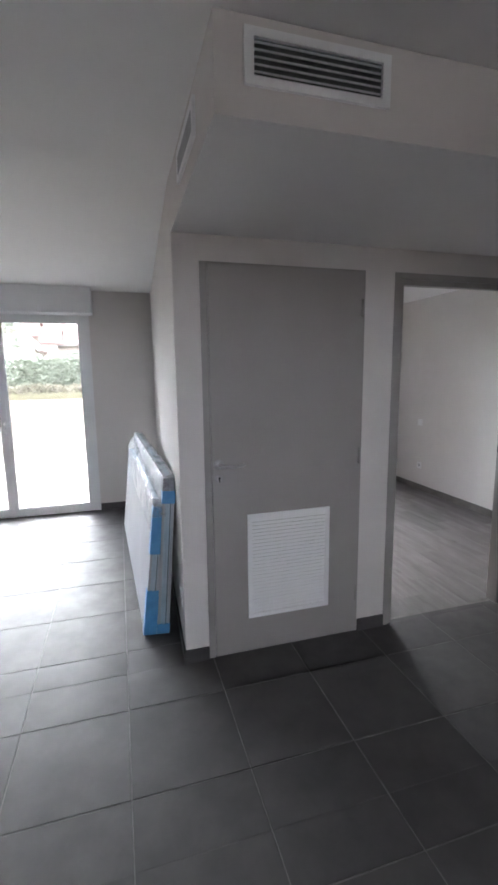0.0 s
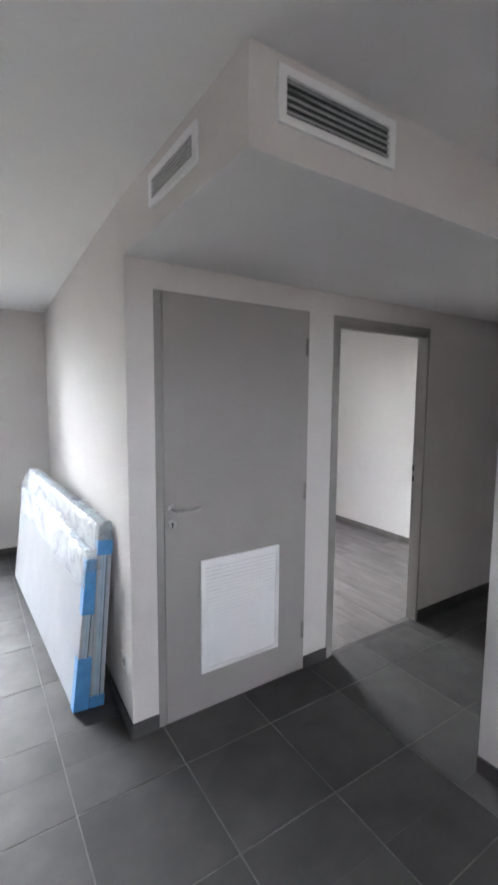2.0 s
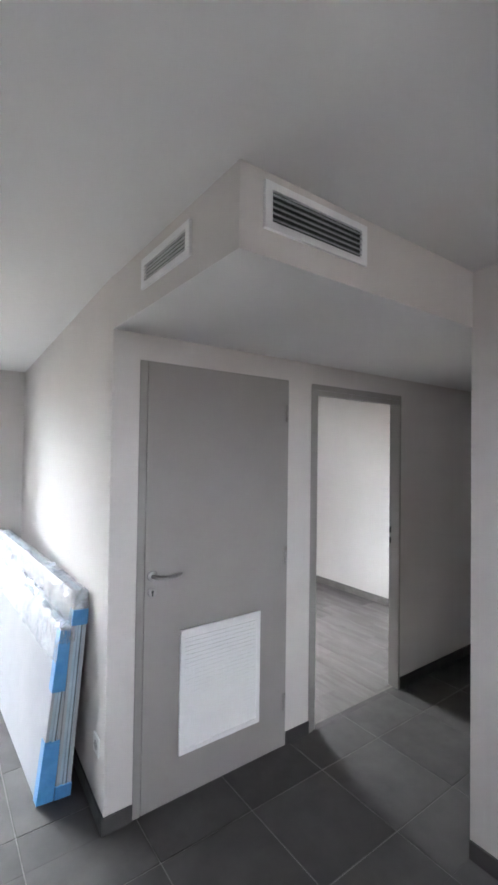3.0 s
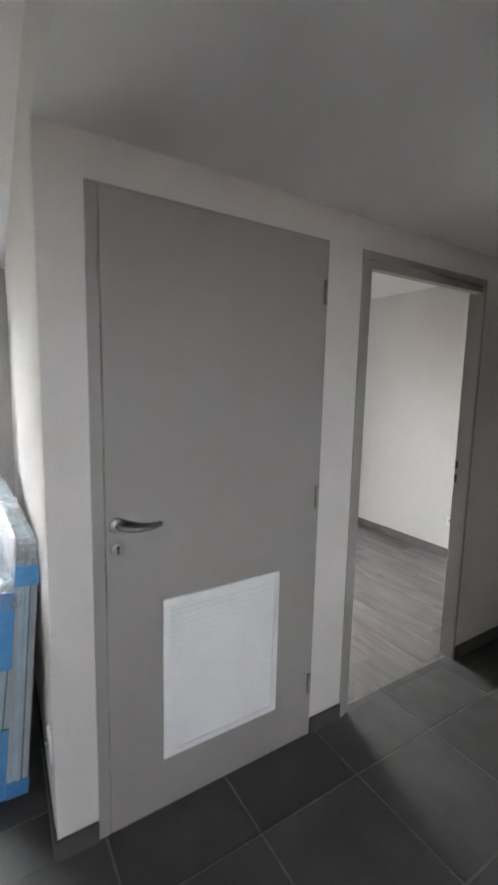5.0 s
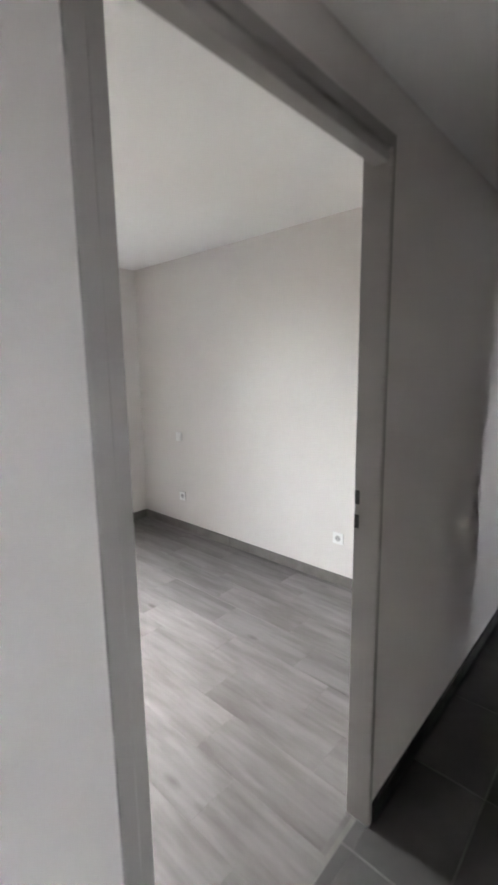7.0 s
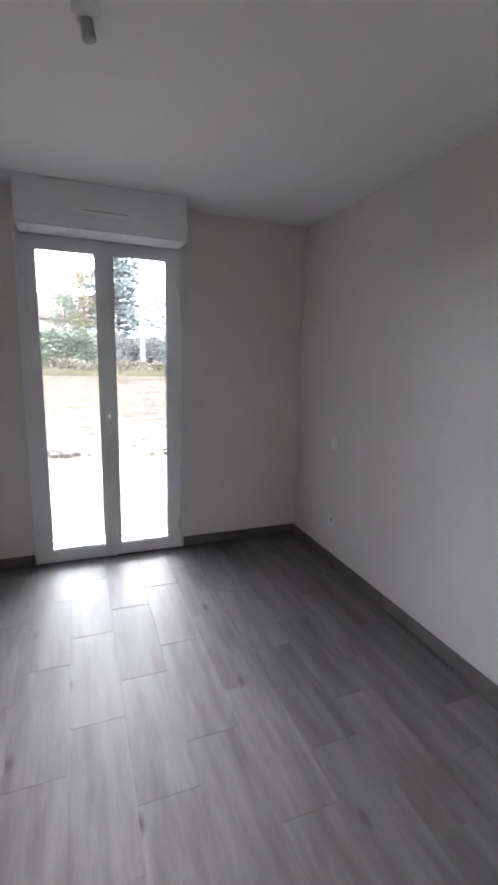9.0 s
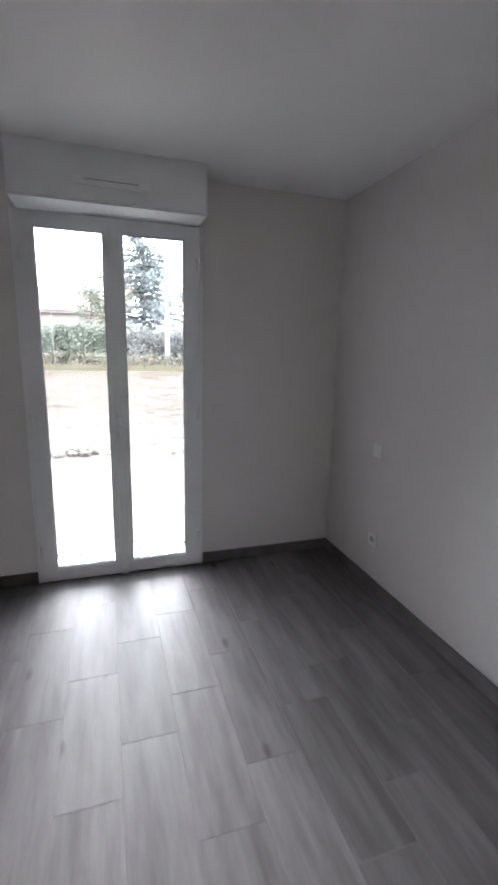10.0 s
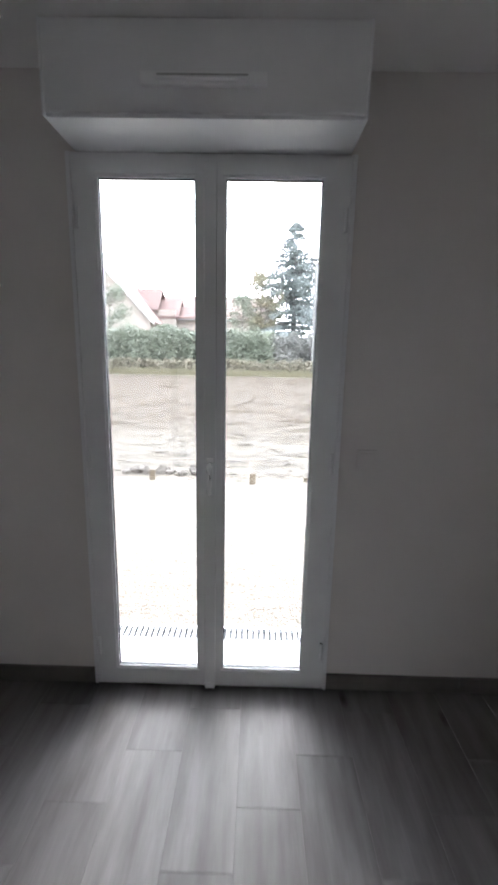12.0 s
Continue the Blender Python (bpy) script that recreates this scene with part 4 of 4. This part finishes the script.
def house(at, w, d, eave, ridge, along, label, windows, chimneys):
    root = thing("house", at, label, "house")
    bm = boxed(-w / 2, 0, -0.6, w / 2, d, eave)
    if along == "y":
        a, b, c = [bm.verts.new(p) for p in ((-w / 2, 0.002, eave), (w / 2, 0.002, eave), (0, 0.002, ridge))]
        bm.faces.new((a, b, c))
    part("wall", bm, RENDER_WALL, root)
    roof = part("roof", gable_roof(bmesh.new(), -w / 2, w / 2, 0, d, eave, ridge, along), ROOF, root, "red-brown clay tile roof")
    if along == "x":
        for k in range(9):
            u = (k + 0.5) / 9
            z = eave - 0.2 + (ridge - eave + 0.2) * u + 0.19
            y = -0.35 + (d / 2 + 0.35) * u
            part("tile_course", boxed(-w / 2 - 0.34, y - 0.02, z - 0.02, w / 2 + 0.34, y + 0.02, z + 0.006), ROOF, roof)
        part("gutter", boxed(-w / 2 - 0.36, -0.47, eave - 0.30, w / 2 + 0.36, -0.36, eave - 0.19, bevel=0.02), POLE, roof, "grey rain gutter along the eave")
    for cx, cy, cz, cw in chimneys:
        chim = part("chimney", boxed(cx - cw / 2, cy - 0.35, cz - 2.2, cx + cw / 2, cy + 0.35, cz), ROOF, roof, "brick chimney")
        part("chimney_cap", boxed(cx - cw / 2 - 0.07, cy - 0.42, cz, cx + cw / 2 + 0.07, cy + 0.42, cz + 0.12), VERGE, chim)
    for wx, wz in windows:
        win = part("window", ring(bmesh.new(), wx - 0.55, wz, wx + 0.55, wz + 1.25, -0.05, 0.0, 0.09, 0.09, 0.09), VERGE, root)
        part("pane", boxed(wx - 0.47, -0.03, wz + 0.08, wx + 0.47, -0.012, wz + 1.17), BLACK, win)
    return root


house((-4.2, 45.0, 0.2), 15.0, 8.0, 4.4, 6.6, "x", "low plastered house with a long red-brown tile roof", [(-2.5, 1.6), (1.5, 1.6), (4.5, 1.6)], [])
left = house((-12.6, 39.5, 0.2), 11.5, 9.0, 3.6, 10.0, "y", "plastered gable house with a steep clay roof", [(-1.5, 5.2), (1.5, 2.0)], [])
for s in (-1, 1):
    bm = bmesh.new()
    q = [bm.verts.new(p) for p in ((s * 6.12, -0.42, 3.32), (0, -0.42, 10.02), (0, -0.42, 10.38), (s * 6.12, -0.42, 3.68), (s * 6.12, -0.34, 3.32), (0, -0.34, 10.02), (0, -0.34, 10.38), (s * 6.12, -0.34, 3.68))]
    for ids in ((0, 1, 2, 3), (7, 6, 5, 4), (0, 4, 5, 1), (1, 5, 6, 2), (2, 6, 7, 3), (3, 7, 4, 0)):
        bm.faces.new([q[k] for k in ids])
    part("bargeboard", bm, VERGE, left, "pale bargeboard along the gable")
dormers = thing("house", (-8.2, 44.0, 0.2), "small red-roofed house wing behind the gable", "house")
part("wall", boxed(-1.25, 0, -0.5, 2.6, 4, 5.0), RENDER_WALL, dormers)
part("roof", gable_roof(bmesh.new(), -1.25, 0.75, 0, 4, 5.0, 6.9, "x"), ROOF, dormers, "red clay tile roof")
part("roof", gable_roof(bmesh.new(), 0.9, 2.6, 0.3, 4, 4.4, 5.9, "x"), ROOF, dormers, "lower red clay tile roof")


# ---- floor pieces ----
piece_meshes = {}


def piece_mesh(w, d, material, chamfer, thick=0.008):
    key = (round(w, 4), round(d, 4), material.name)
    if key not in piece_meshes:
        vs, c = [], chamfer
        for inset, z in ((0, -thick), (0, -c), (c, 0)):
            vs += [(inset, inset, z), (w - inset, inset, z), (w - inset, d - inset, z), (inset, d - inset, z)]
        fs = [(8, 9, 10, 11)]
        for lo in (0, 4):
            fs += [(lo + k, lo + (k + 1) % 4, lo + 4 + (k + 1) % 4, lo + 4 + k) for k in range(4)]
        m = bpy.data.meshes.new("piece")
        m.from_pydata(vs, [], fs)
        m.materials.append(material)
        piece_meshes[key] = m
    return piece_meshes[key]


def lay(name, parent, x, y, w, d, material, chamfer, rng):
    ob = new(name, piece_mesh(w, d, material, chamfer))
    ob.parent = parent
    ob.matrix_world = pose(x, y, rng.uniform(-0.0003, 0.0001))


def clip_range(a, b, lo, hi):
    return max(a, lo), min(b, hi)


# square tiles: living room and hall, cut at the walls
rng = random.Random(4)
P, J = 0.455, 0.0042
far_v, far_f = [], []
for i in range(-12, 12):
    for j in range(-11, 8):
        x0, x1, y0, y1 = 0.148 + P * i, 0.148 + P * (i + 1), -0.262 + P * j, -0.262 + P * (j + 1)
        areas = [(-5.0, 0.12, 0.0, 3.03), (-5.0, 1.197, -5.0, -0.967), (-5.0, 4.1, -0.967, 0.0), (1.235, 2.065, 0.0, 0.038), (1.297, 4.1, -3.4, -1.067)]
        far = x0 < -3.9 and j < -2          # the corner that the walk never nears
        for ax0, ax1, ay0, ay1 in areas:
            a, b = clip_range(x0 + J / 2, x1 - J / 2, ax0, ax1)
            c, d = clip_range(y0 + J / 2, y1 - J / 2, ay0, ay1)
            if b - a > 0.012 and d - c > 0.012 and (far or ay0 == -3.4):
                n = len(far_v)
                far_v += [(a, c, -0.0022), (b, c, -0.0022), (b, d, -0.0022), (a, d, -0.0022), (a, c, 0.0), (b, c, 0.0), (b, d, 0.0), (a, d, 0.0)]
                far_f += [(n + 4, n + 5, n + 6, n + 7)] + [(n + k, n + (k + 1) % 4, n + 4 + (k + 1) % 4, n + 4 + k) for k in range(4)]
            elif b - a > 0.012 and d - c > 0.012:
                lay("floor_tile", floor_living, a, c, b - a, d - c, TILE, 0.0012, rng)

far_tiles = from_lists("far_floor_tiles", far_v, far_f, TILE)
far_tiles.parent = floor_living
tagged(far_tiles, "dark grey square stoneware tiles", kind="stuff")

# wood-look planks: bedroom, laid along y in a third bond
rng = random.Random(9)
PW, PL, PJ = 0.2145, 0.605, 0.0014
for i in range(-8, 9):
    x0, x1 = 1.685 + PW * i, 1.685 + PW * (i + 1)
    off = (1.658, 1.868, 2.06)[i % 3]
    for j in range(-4, 4):
        y0, y1 = off + PL * j, off + PL * (j + 1)
        inside = x0 > 1.235 and x1 < 2.065
        areas = [(0.13, 3.445, 0.0405 if inside else 0.072, 3.214)] + ([] if inside else [(1.235, 2.065, 0.0405, 0.072)])
        for ax0, ax1, ay0, ay1 in areas:
            a, b = clip_range(x0 + PJ / 2, x1 - PJ / 2, ax0, ax1)
            c, d = clip_range(y0 + PJ / 2, y1 - PJ / 2, ay0, ay1)
            if b - a > 0.012 and d - c > 0.012:
                lay("floor_plank", floor_bedroom, a, c, b - a, d - c, PLANK, 0.0006, rng)
